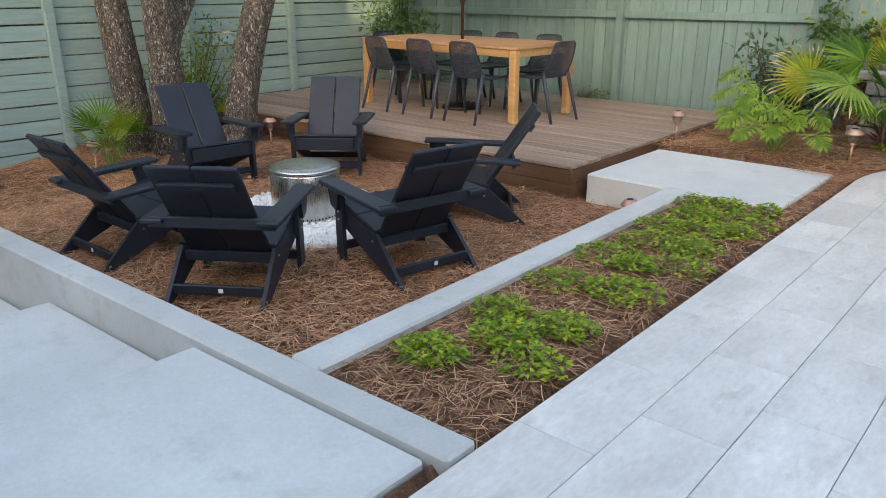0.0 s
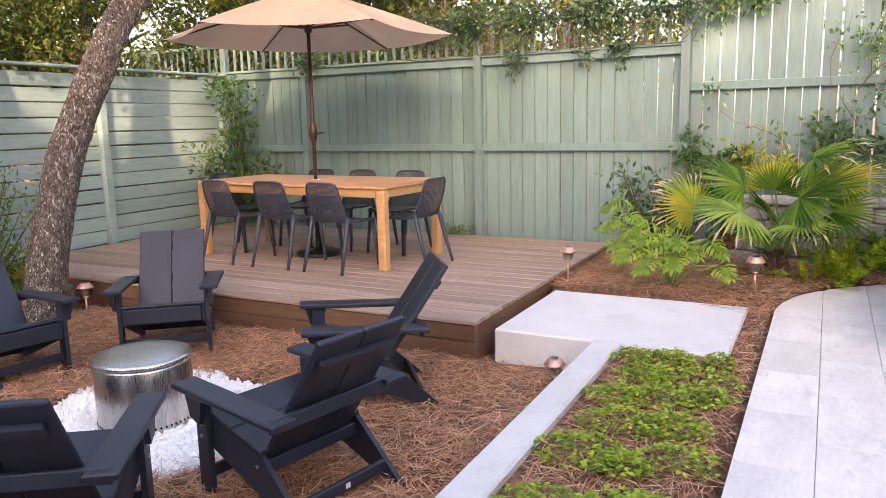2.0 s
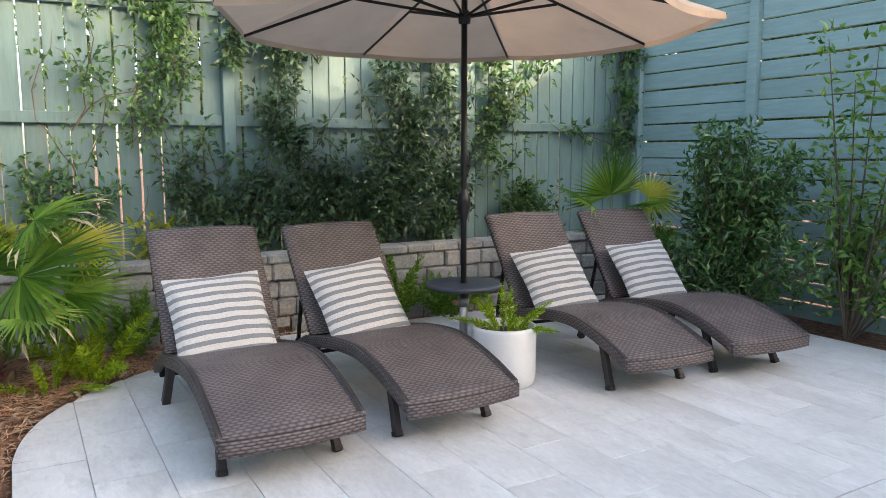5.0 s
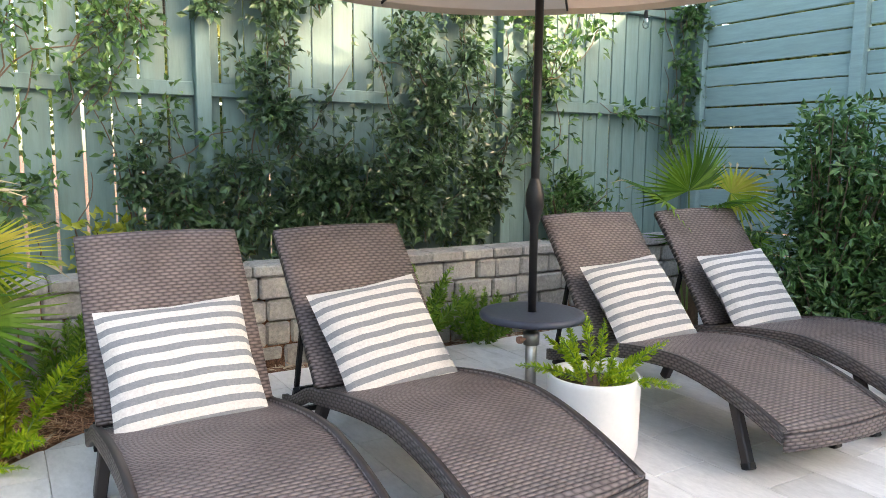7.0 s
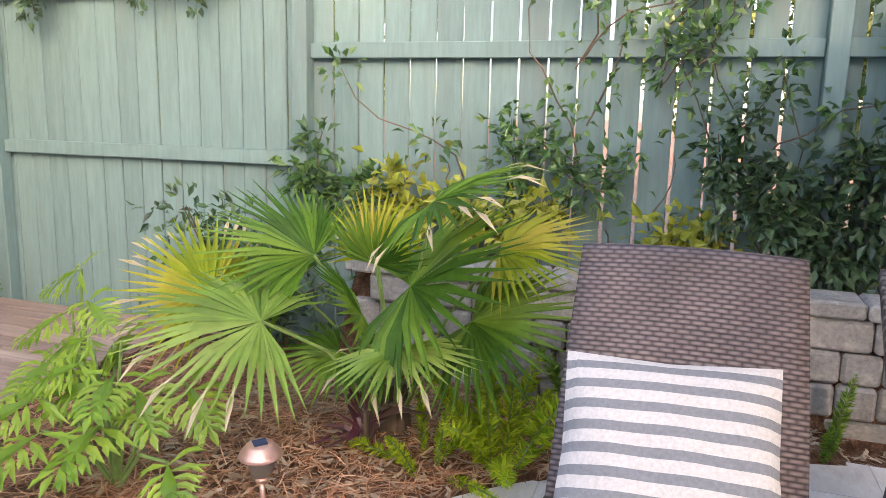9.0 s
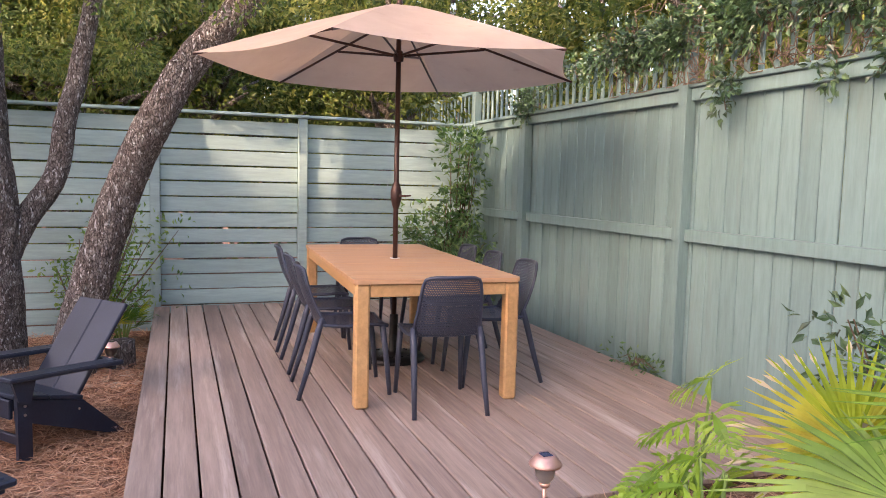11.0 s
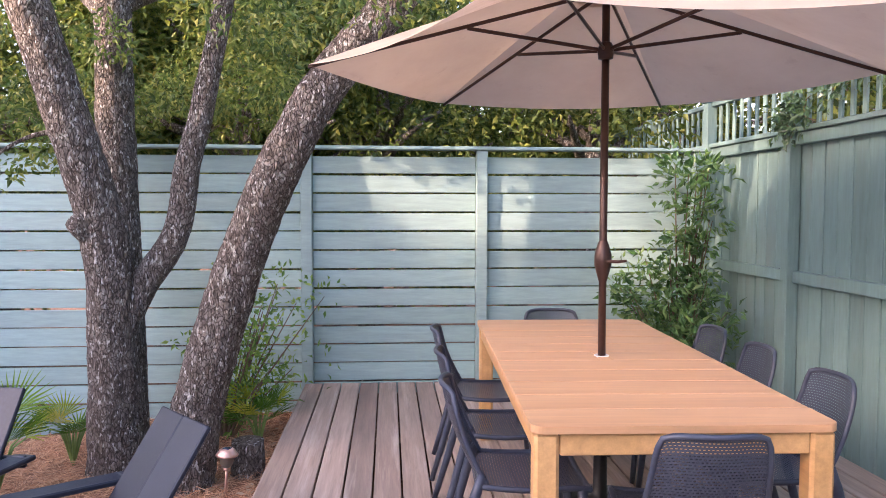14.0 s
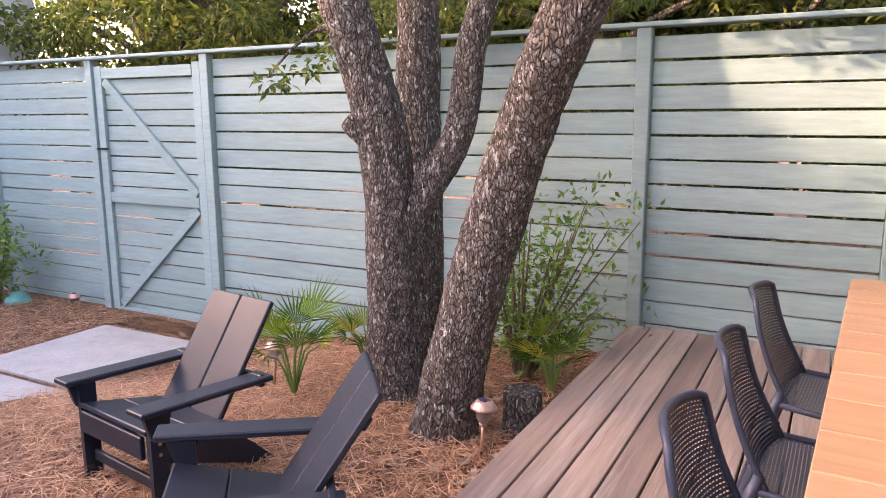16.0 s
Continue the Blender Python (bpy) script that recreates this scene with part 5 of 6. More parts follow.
def oak_tree():
    rng = np.random.default_rng(11)
    t = plant("oak_tree", -4.1, 6.42, -0.25, "live oak with three stout grey-barked stems and a leafy crown", "tree")
    inv = Matrix.Translation((4.1, -6.42, 0.25))

    def limb(name, pts, rad, seg=20):
        b = Build()
        bark_tube(b, [inv @ Vector(p) for p in pts], rad, seg, rng)
        return part(name, b, M_BARK, t, smooth=True)
    limb("trunk", [(-4.15, 6.42, -0.55), (-4.15, 6.42, -0.2), (-4.12, 6.43, 0.65), (-4.08, 6.40, 1.4), (-3.92, 6.20, 2.3), (-3.80, 5.97, 3.2), (-3.7, 5.6, 4.8)], [0.24, 0.185, 0.150, 0.150, 0.13, 0.12, 0.08], 56)
    limb("trunk", [(-4.58, 6.34, -0.6), (-4.63, 6.32, -0.1), (-4.77, 6.25, 1.7), (-4.9, 6.2, 3.0), (-5.1, 6.1, 5.0)], [0.22, 0.175, 0.145, 0.13, 0.08], 52)
    limb("limb", [(-4.14, 6.47, 0.72), (-4.17, 6.60, 1.00), (-4.20, 6.83, 1.38), (-4.20, 6.92, 1.86), (-4.22, 7.02, 2.25), (-4.3, 7.2, 3.2)], [0.11, 0.098, 0.088, 0.084, 0.078, 0.060], 30)
    limb("limb", [(-4.05, 6.36, 1.36), (-3.97, 6.30, 1.43), (-3.93, 6.27, 1.47)], [0.09, 0.075, 0.055], 14)
    for pts, r in (([(-4.1, 6.35, 1.9), (-4.25, 6.05, 2.05), (-4.15, 5.8, 1.95), (-3.98, 5.65, 1.72)], [0.03, 0.02, 0.012, 0.005]),
                   ([(-4.2, 6.1, 3.1), (-3.8, 5.4, 3.4), (-3.5, 4.6, 3.3)], [0.06, 0.035, 0.012]),
                   ([(-4.9, 6.2, 2.9), (-5.6, 5.6, 3.4), (-6.2, 5.0, 3.6)], [0.06, 0.035, 0.012]),
                   ([(-4.3, 7.0, 3.0), (-4.6, 7.4, 3.4), (-5.2, 7.9, 3.7)], [0.05, 0.03, 0.012]),
                   ([(-4.9, 6.2, 3.0), (-5.3, 7.0, 3.5), (-6.0, 7.6, 3.9)], [0.05, 0.03, 0.012])):
        limb("branch", pts, r, 8)
    C = [(-4.62, 5.75, 1.95), (-4.45, 5.78, 1.88), (-4.28, 5.75, 1.82), (-4.1, 5.72, 1.74), (-3.98, 5.65, 1.68), (-4.4, 5.85, 2.05), (-4.3, 6.0, 1.95), (-4.9, 5.8, 1.9)]
    R = [0.11, 0.10, 0.11, 0.10, 0.08, 0.12, 0.12, 0.1]
    for _ in range(58):
        a = rng.uniform(0, math.tau)
        rr = rng.uniform(0.5, 2.5)
        C.append((-4.6 + rr * math.cos(a) * 1.1, 6.3 + rr * math.sin(a), rng.uniform(2.75, 5.2) - 0.22 * max(0, rr - 1.4)))
        R.append(rng.uniform(0.28, 0.5))
    for _ in range(26):
        C.append((rng.uniform(-6.4, -4.4), rng.uniform(5.4, 7.6), rng.uniform(2.25, 2.9)))
        R.append(rng.uniform(0.18, 0.32))
    P, D, U = clump_leaves(rng, C[8:], R[8:], 190)
    P2, D2, U2 = clump_leaves(rng, C[:8], R[:8], 34)
    P, D, U = np.concatenate([P, P2]), np.concatenate([D, D2]), np.concatenate([U, U2])
    part("crown", leaf_data("crown", P + np.array([4.1, -6.42, 0.25]), D, U, rng.uniform(0.045, 0.085, len(P)), rng.uniform(0.02, 0.034, len(P)), L_OAK), L_OAK, t)

    t2 = plant("oak_tree", -3.77, 6.97, -0.25, "leaning grey oak with deeply ridged bark beside the deck", "tree")
    b = Build()
    o = Vector((-3.77, 6.97, -0.25))
    bark_tube(b, [Vector(p) - o for p in [(-3.78, 6.92, -0.5), (-3.77, 6.97, -0.15), (-3.78, 7.08, 0.36), (-3.77, 7.31, 1.12), (-3.68, 7.60, 1.8), (-3.65, 7.90, 2.32), (-3.62, 8.33, 2.82), (-3.6, 8.56, 3.15), (-3.5, 9.3, 4.2), (-3.4, 9.9, 5.2)]],
              [0.24, 0.18, 0.155, 0.145, 0.138, 0.128, 0.116, 0.110, 0.08, 0.05], 56, rng, 0.13)
    part("trunk", b, M_BARK, t2, smooth=True)
    for pts, r in (([(-3.62, 8.4, 2.9), (-4.3, 8.9, 3.5), (-5.2, 9.3, 3.8)], [0.05, 0.03, 0.012]), ([(-3.55, 9.0, 3.8), (-2.9, 8.9, 4.3), (-2.2, 8.6, 4.5)], [0.05, 0.03, 0.012])):
        bb = Build()
        bark_tube(bb, [Vector(p) - o for p in pts], r, 8, rng)
        part("branch", bb, M_BARK, t2, smooth=True)
    C, R = [], []
    for _ in range(170):
        a, rr = rng.uniform(0, math.tau), rng.uniform(0.2, 3.0)
        C.append((-2.7 + rr * math.cos(a), 9.2 + rr * math.sin(a) * 0.9, rng.uniform(3.7, 5.6)))
        R.append(rng.uniform(0.28, 0.48))
    P, D, U = clump_leaves(rng, C, R, 170)
    part("crown", leaf_data("crown", P - np.array(o), D, U, rng.uniform(0.045, 0.085, len(P)), rng.uniform(0.02, 0.034, len(P)), L_OAK), L_OAK, t2)
    st = Build()
    bark_tube(st, [(0, 0, -0.1), (0, 0, 0.1), (0.005, 0, 0.25)], [0.125, 0.11, 0.105], 22, rng, 0.06)
    solid("tree_stump", st, M_BARK, "short sawn grey stump beside the leaning oak", "stump", "", True, pose(-4.02, 7.32, -0.24))


oak_tree()


def far_tree(seed, h, spread, label, leaf, mat, n=90, per=110):
    """A tree seen over the fence: trunk, limbs and an airy crown with gaps."""
    rng = np.random.default_rng(seed)
    t = plant("tree", 0, 0, 0, label, "tree", "trees beyond the fence")
    b = Build()
    bark_tube(b, [(0, 0, -0.4), (0.1, 0.05, h * 0.3), (0.0, 0.2, h * 0.6), (0.1, 0.1, h * 0.92)], [0.2, 0.16, 0.11, 0.03], 10, rng)
    part("trunk", b, M_BARK, t, smooth=True)
    C, R = [], []
    for k in range(7):
        a, z0 = rng.uniform(0, math.tau), h * rng.uniform(0.3, 0.7)
        e = Vector((math.cos(a) * spread * 0.8, math.sin(a) * spread * 0.8, z0 + h * rng.uniform(0.08, 0.25)))
        bb = Build()
        bark_tube(bb, [(0, 0.1, z0), (e.x * 0.5, e.y * 0.5, (z0 + e.z) / 2 + 0.1), tuple(e)], [0.08, 0.05, 0.015], 7, rng)
        part("limb", bb, M_BARK, t, smooth=True)
    for _ in range(n):
        a, rr = rng.uniform(0, math.tau), spread * rng.uniform(0.05, 1) ** 0.6
        z = h * rng.uniform(0.22, 1.0)
        k = 1 - 0.55 * abs(z / h - 0.55) / 0.45
        C.append((rr * k * math.cos(a), rr * k * math.sin(a), z))
        R.append(rng.uniform(0.3, 0.62))
    P, D, U = clump_leaves(rng, C, R, per)
    part("crown", leaf_data("crown", P, D, U, rng.uniform(0.8, 1.25, len(P)) * leaf, rng.uniform(0.8, 1.2, len(P)) * leaf * 0.5, mat), mat, t)
    return t


FAR = [far_tree(21, 6.5, 2.3, "leafy green tree behind the garden fence", 0.115, L_FAR, 90, 190), far_tree(22, 8.0, 2.8, "tall leafy tree behind the garden fence", 0.13, L_OAK, 120, 190), far_tree(23, 5.0, 2.0, "bushy tree behind the garden fence", 0.105, L_FAR, 80, 190)]
rt = random.Random(4)
SPOTS = [(-8.2, 2.0, 0), (-9.5, 5.2, 1), (-8.6, 8.0, 2), (-10.5, 10.2, 0), (-12.5, 7.2, 1), (-9.2, -1.4, 1), (-13.5, 3.0, 0), (-12.0, -2.5, 2), (-13.0, 12.5, 1), (-8.0, 13.6, 2),
         (-16.0, 9.5, 0), (-17, 5.5, 1), (-4.6, 13.8, 2), (-2.0, 15.5, 0), (4.0, 15.5, 1), (7.2, 14.0, 0), (-5.5, 17.0, 1), (-9.5, 17.5, 0), (10.8, 11.5, 1), (11.0, 8.0, 0), (10.1, 9.9, 2), (10.0, 12.2, 2), (-19, 13, 1), (-7.4, -4.5, 0),
         (-3.4, 13.6, 2), (5.6, 13.8, 2), (-6.6, 13.3, 2), (-7.9, 10.6, 2), (-7.9, 6.4, 2), (-7.9, 3.9, 2), (-7.9, 0.6, 2), (-11.2, 5.0, 1), (-14.5, 8.5, 1)]
for k in range(3):
    FAR[k].matrix_world = pose(*[(-8.2, 2.0, -0.6), (-9.5, 5.2, -0.6), (-8.6, 8.0, -0.6)][k])
for x, y, k in SPOTS[3:]:
    copy_thing(FAR[k], pose(x, y, -0.6, 0, 0, rt.uniform(0, 360)))
# tall unseen trees added behind the house to break up the low sun
for x, y, k in [(-1.5, -5.5, 0), (1.2, -4.6, 2), (0.3, -4.9, 0), (3.6, -5.8, 1), (5.9, -4.9, 1), (8.4, -5.6, 1), (0.0, -8.5, 1), (4.8, -8.8, 1), (10.4, -3.5, 1), (9.4, -9.5, 1), (2.4, -7.4, 0), (7.2, -7.2, 0), (12.6, -6.5, 1), (4.2, -3.7, 1), (6.6, -4.0, 1), (8.8, -3.9, 1)]:
    copy_thing(FAR[k], pose(x, y, -0.6, 0, 0, rt.uniform(0, 360)))


# ---- climbing plants on the north fence ----
def vine(name, label, blobs, leaf, mat, seed, depth=0.12, per=22, y0=11.06):
    """Runners that wander up the boards, with leaves in tufts along them."""
    rng = np.random.default_rng(seed)
    v = plant(name, 0, 0, 0, label, "climbing plant")
    P, D, U = [], [], []
    b = Build()
    for cx, cz, sx, sz, runs in blobs:
        for _ in range(runs):
            px, pz = rng.normal(cx, sx * 0.8), cz - sz * rng.uniform(0.5, 1.6)
            go = rng.normal(0, 0.5)
            pts = []
            out = abs(rng.normal(0, depth))
            for s in range(9):
                pts.append((px, y0 - 0.014 - out * (0.4 + 0.6 * abs(math.sin(s * 0.8 + px * 5))), min(2.9, max(0.52, pz))))
                go = go * 0.8 + rng.normal(0, 0.35)
                st = sz * 0.27 * rng.uniform(0.5, 1.3)
                px += math.sin(go) * st
                pz += math.cos(go) * st
            b.tube(pts, [0.0048] * 4 + [0.0036] * 4 + [0.002], 5)
            for s in range(1, 9):
                if rng.uniform() < 0.42:
                    continue
                n = rng.integers(per // 3, per)
                q = np.array(pts[s]) + np.array([0, -0.012, 0])
                r = rng.uniform(0.03, 0.075)
                e = rng.normal(size=(n, 3)) * np.array([r, 0.4 * r + 0.15 * depth, r])
                e[:, 1] = -np.abs(e[:, 1])
                w = q + e
                w[:, 2] = np.clip(w[:, 2], 0.5, 2.98)
                P.append(w)
                D.append(e / r + rng.normal(size=(n, 3)) * 0.6 + np.array([0, -0.3, -0.2]))
                U.append(rng.normal(size=(n, 3)) * 0.5 + np.array([0, -0.5, 0.8]))
    P, D, U = np.concatenate(P), np.concatenate(D), np.concatenate(U)
    part("stem_tangle", b, M_STEM, v)["kind"] = "stuff"
    part("foliage", leaf_data("leaves", P, D, U, rng.uniform(0.7, 1.4, len(P)) * leaf, rng.uniform(0.8, 1.2, len(P)) * leaf * 0.64, mat), mat, v)["kind"] = "stuff"
    return v


vine("jasmine_vine", "star jasmine trained up the sage fence, patchy with bare stems", [
    (2.20, 1.95, 0.06, 0.60, 4), (2.55, 2.15, 0.08, 0.42, 5), (2.75, 2.45, 0.18, 0.22, 5), (2.35, 1.10, 0.25, 0.22, 4), (2.95, 1.5, 0.10, 0.55, 4), (3.0, 2.3, 0.15, 0.25, 3), (1.25, 2.62, 0.20, 0.18, 6), (0.95, 2.45, 0.10, 0.16, 3),
    (1.80, 1.35, 0.12, 0.55, 1), (1.85, 1.1, 0.15, 0.2, 2)], 0.056, L_VINE, 31, 0.03, 26)
vine("evergreen_vine", "dense dark green vine hanging over the fence and block wall", [
    (3.35, 1.02, 0.30, 0.34, 11), (4.1, 0.95, 0.42, 0.32, 17), (4.8, 1.10, 0.32, 0.38, 17), (3.7, 1.75, 0.16, 0.40, 6), (3.55, 2.45, 0.22, 0.22, 6), (4.05, 2.45, 0.12, 0.22, 2), (4.95, 1.95, 0.18, 0.36, 8), (5.40, 1.5, 0.08, 0.6, 5), (5.15, 2.45, 0.15, 0.2, 4), (4.3, 0.66, 0.6, 0.12, 9), (4.45, 1.75, 0.12, 0.4, 1)], 0.062, L_VINE_DK, 32, 0.06, 36)
vine("climbing_vine", "green creeper running up the fence posts", [
    (5.72, 1.95, 0.10, 0.50, 8), (5.75, 2.5, 0.15, 0.2, 5), (6.2, 0.95, 0.14, 0.14, 7), (7.50, 1.95, 0.05, 0.50, 8), (7.52, 2.5, 0.08, 0.2, 4), (0.74, 1.15, 0.04, 0.12, 1), (0.95, 0.92, 0.2, 0.12, 4)], 0.070, L_VINE, 33, 0.04, 22)
vine("fence_creeper", "half-dry creeper tangled through the lattice strip", [
    (0.2, 2.50, 0.35, 0.14, 16), (-0.5, 2.48, 0.4, 0.14, 16), (-1.2, 2.48, 0.4, 0.14, 16), (-2.0, 2.45, 0.45, 0.14, 14), (-2.9, 2.42, 0.45, 0.12, 8), (-3.9, 2.2, 0.2, 0.12, 4), (-0.2, 2.12, 0.2, 0.12, 3), (-1.2, 2.05, 0.10, 0.12, 2)], 0.052, L_VINE_DK, 34, 0.06, 20, 11.06)
vine("lime_creeper", "dried climber leaves on the block wall, coloured lime as if sunlit", [
    (1.35, 0.95, 0.14, 0.14, 5), (1.9, 0.82, 0.3, 0.08, 8), (2.5, 0.78, 0.3, 0.07, 7)], 0.072, L_SUNLIT, 35, 0.07, 16)


def tangle():
    rng = np.random.default_rng(44)
    b = Build()
    for _ in range(170):
        x, z = rng.uniform(-2.6, 0.6), rng.uniform(2.12, 2.6)
        pts = []
        y = 11.05 - rng.uniform(0, 0.05)
        for s in range(8):
            pts.append((x, y, z))
            x += rng.normal(0, 0.06)
            z = min(2.72, max(2.1, z + rng.normal(0, 0.06)))
        b.tube(pts, 0.004, 4)
    v = plant("dry_vine_tangle", 0, 0, 0, "brown leafless vine stems woven through the lattice", "climbing plant")
    part("stem_tangle", b, M_STEM, v)["kind"] = "stuff"
tangle()


# ---- fan palms ----
def frond(p, hub, base, axis, normal, R, nseg, mat, rng, arc=255, dry=0.0):
    hub, base, axis, normal = Vector(hub), Vector(base), Vector(axis).normalized(), Vector(normal)
    normal = (normal - axis * normal.dot(axis)).normalized()
    side = axis.cross(normal)
    mid = base.lerp(hub, 0.55) + Vector((0, 0, 0.10))
    part("stalk", Build().tube([base, base.lerp(mid, 0.6) + Vector((0, 0, 0.02)), mid, hub], [0.010, 0.008, 0.007, 0.006], 6), M_GSTEM, p)
    P, D, U, L, W = [], [], [], [], []
    dth = radians(arc) / nseg
    for i in range(nseg):
        th = -radians(arc) / 2 + dth * (i + 0.5)
        d = axis * math.cos(th) + side * math.sin(th)
        cup = normal * (0.20 * math.cos(th) - 0.05 + rng.normal(0, 0.025))
        P.append(tuple(hub))
        D.append(tuple(d + cup))
        U.append(tuple(normal))
        l = R * (0.80 + 0.20 * math.cos(th * 0.6)) * rng.uniform(0.93, 1.05)
        L.append(l)
        W.append(0.47 * l * dth * (1.20 if nseg > 20 else 0.75))
    me = leaf_data("blade", P, D, U, L, W, mat, 0.30, 0.10)
    part("blade", weld_bases(me) if nseg < 20 else me, mat, p)
    if dry:
        for i in range(nseg):
            if rng.uniform() < dry:
                q = Vector(P[i]) + Vector(D[i]).normalized() * L[i] * 0.74 - normal * L[i] * 0.035
                part("dry_tip", leaf_data("dry_tip", [tuple(q)], [tuple(Vector(D[i]) - normal * rng.uniform(0.15, 0.7))], [U[i]], [L[i] * 0.36], [W[i] * 0.75], L_PALM_D), L_PALM_D, p)


def palm_bed():
    rng = np.random.default_rng(51)
    p = plant("fan_palm", -0.03, -0.09, 0.03, "young fan palm with broad pleated green leaves and dry yellow tips", "palm")
    B = (1.66, 10.12, 0.0)
    part("stem", Build().tube([(1.66, 10.12, -0.02), (1.66, 10.12, 0.22)], [0.08, 0.05], 12), M_STEM, p)
    frond(p, (1.79, 9.95, 0.675), B, (0.80, -0.30, 0.24), (0.00, -0.62, 0.78), 0.56, 40, L_PALM, rng, 290, 0.05)
    frond(p, (1.38, 9.58, 0.59), B, (-0.85, -0.30, 0.02), (-0.10, -0.32, 0.92), 0.52, 38, L_PALM_LIT, rng, 250, 0.10)
    frond(p, (1.36, 10.00, 0.75), B, (-0.80, -0.15, 0.30), (0.30, -0.40, 0.85), 0.48, 34, L_PALM, rng, 190)
    frond(p, (1.88, 9.95, 1.00), B, (0.85, -0.20, 0.22), (-0.15, -0.28, 0.94), 0.40, 30, L_PALM, rng, 230, 0.4)
    frond(p, (1.81, 9.80, 0.48), B, (0.25, -0.75, -0.22), (0.0, -0.45, 0.85), 0.34, 30, L_PALM_LIT, rng, 230, 0.3)
    frond(p, (0.98, 9.85, 0.58), B, (-0.70, -0.15, 0.40), (0.20, -0.65, 0.65), 0.38, 32, L_PALM_Y, rng, 220, 0.6)
    frond(p, (1.55, 10.18, 0.74), B, (0.05, 0.20, 0.9), (0.0, -0.95, 0.2), 0.30, 28, L_PALM_Y, rng, 220)
    frond(p, (2.08, 10.15, 0.80), B, (0.85, 0.0, 0.10), (-0.1, -0.45, 0.85), 0.38, 28, L_PALM_Y, rng, 180, 0.1)
    frond(p, (2.02, 10.00, 0.55), B, (0.8, -0.3, -0.15), (0.0, -0.6, 0.75), 0.44, 32, L_PALM, rng, 240)
    frond(p, (1.50, 9.95, 0.38), B, (-0.5, -0.6, -0.25), (0.0, -0.5, 0.8), 0.30, 26, L_PALM, rng, 230)
    frond(p, (1.56, 10.02, 0.52), B, (-0.10, -0.55, 0.30), (0.05, -0.75, 0.60), 0.34, 30, L_PALM, rng, 240)
    frond(p, (1.60, 10.06, 0.72), B, (0.15, -0.35, 0.75), (0.0, -0.85, 0.45), 0.30, 28, L_PALM, rng, 200)
    frond(p, (1.20, 10.05, 0.62), B, (-0.9, 0.0, 0.1), (0.1, -0.4, 0.9), 0.40, 30, L_PALM, rng, 220)

    p = plant("fan_palm", 0, 0, 0, "fan palm with green and browning leaves behind the loungers", "palm")
    B = (6.42, 9.95, 0.0)
    part("stem", Build().tube([(6.42, 9.95, -0.05), (6.42, 9.95, 0.4)], [0.09, 0.06], 12), M_STEM, p)
    frond(p, (6.22, 9.82, 1.05), B, (-0.25, -0.15, 0.95), (-0.2, -0.9, 0.2), 0.46, 34, L_PALM, rng, 200)
    frond(p, (5.98, 9.80, 0.98), B, (-0.9, -0.3, 0.1), (0.1, -0.5, 0.85), 0.38, 30, L_PALM, rng, 240, 0.1)
    frond(p, (6.70, 9.85, 1.02), B, (0.8, -0.35, 0.05), (-0.1, -0.65, 0.7), 0.38, 30, L_PALM_Y, rng, 240, 0.5)
    frond(p, (6.38, 9.70, 0.95), B, (0.1, -0.8, 0.1), (0, -0.3, 0.9), 0.36, 30, L_PALM, rng, 240)
    frond(p, (6.15, 9.75, 0.70), B, (-0.5, -0.7, -0.2), (0, -0.5, 0.8), 0.36, 28, L_PALM, rng, 240)
    frond(p, (6.65, 9.75, 0.70), B, (0.5, -0.7, -0.2), (0, -0.5, 0.8), 0.36, 28, L_PALM, rng, 240)

    for bx, by, s in ((-4.02, 5.72, 1.05), (-4.45, 6.02, 0.85), (-4.55, 7.30, 0.8)):
        g = ground_z(bx, by)
        p = plant("saw_palmetto", 0, 0, 0, "low palmetto with stiff fan leaves at the foot of the oak", "palm", "palmettos under the oak")
        for k in range(9):
            a = k * math.tau / 9 + bx
            e = rng.uniform(0.5, 1.5)
            hub = (bx + 0.17 * s * math.cos(a), by + 0.17 * s * math.sin(a), g + (0.14 + 0.22 * e) * s)
            frond(p, hub, (bx, by, g), (math.cos(a), math.sin(a), e), (-0.5 * math.cos(a) * e, -0.5 * math.sin(a) * e, 0.9), 0.27 * s * rng.uniform(0.85, 1.15), 17, L_PALM if k % 3 else L_PALM_Y, rng, 165)


palm_bed()


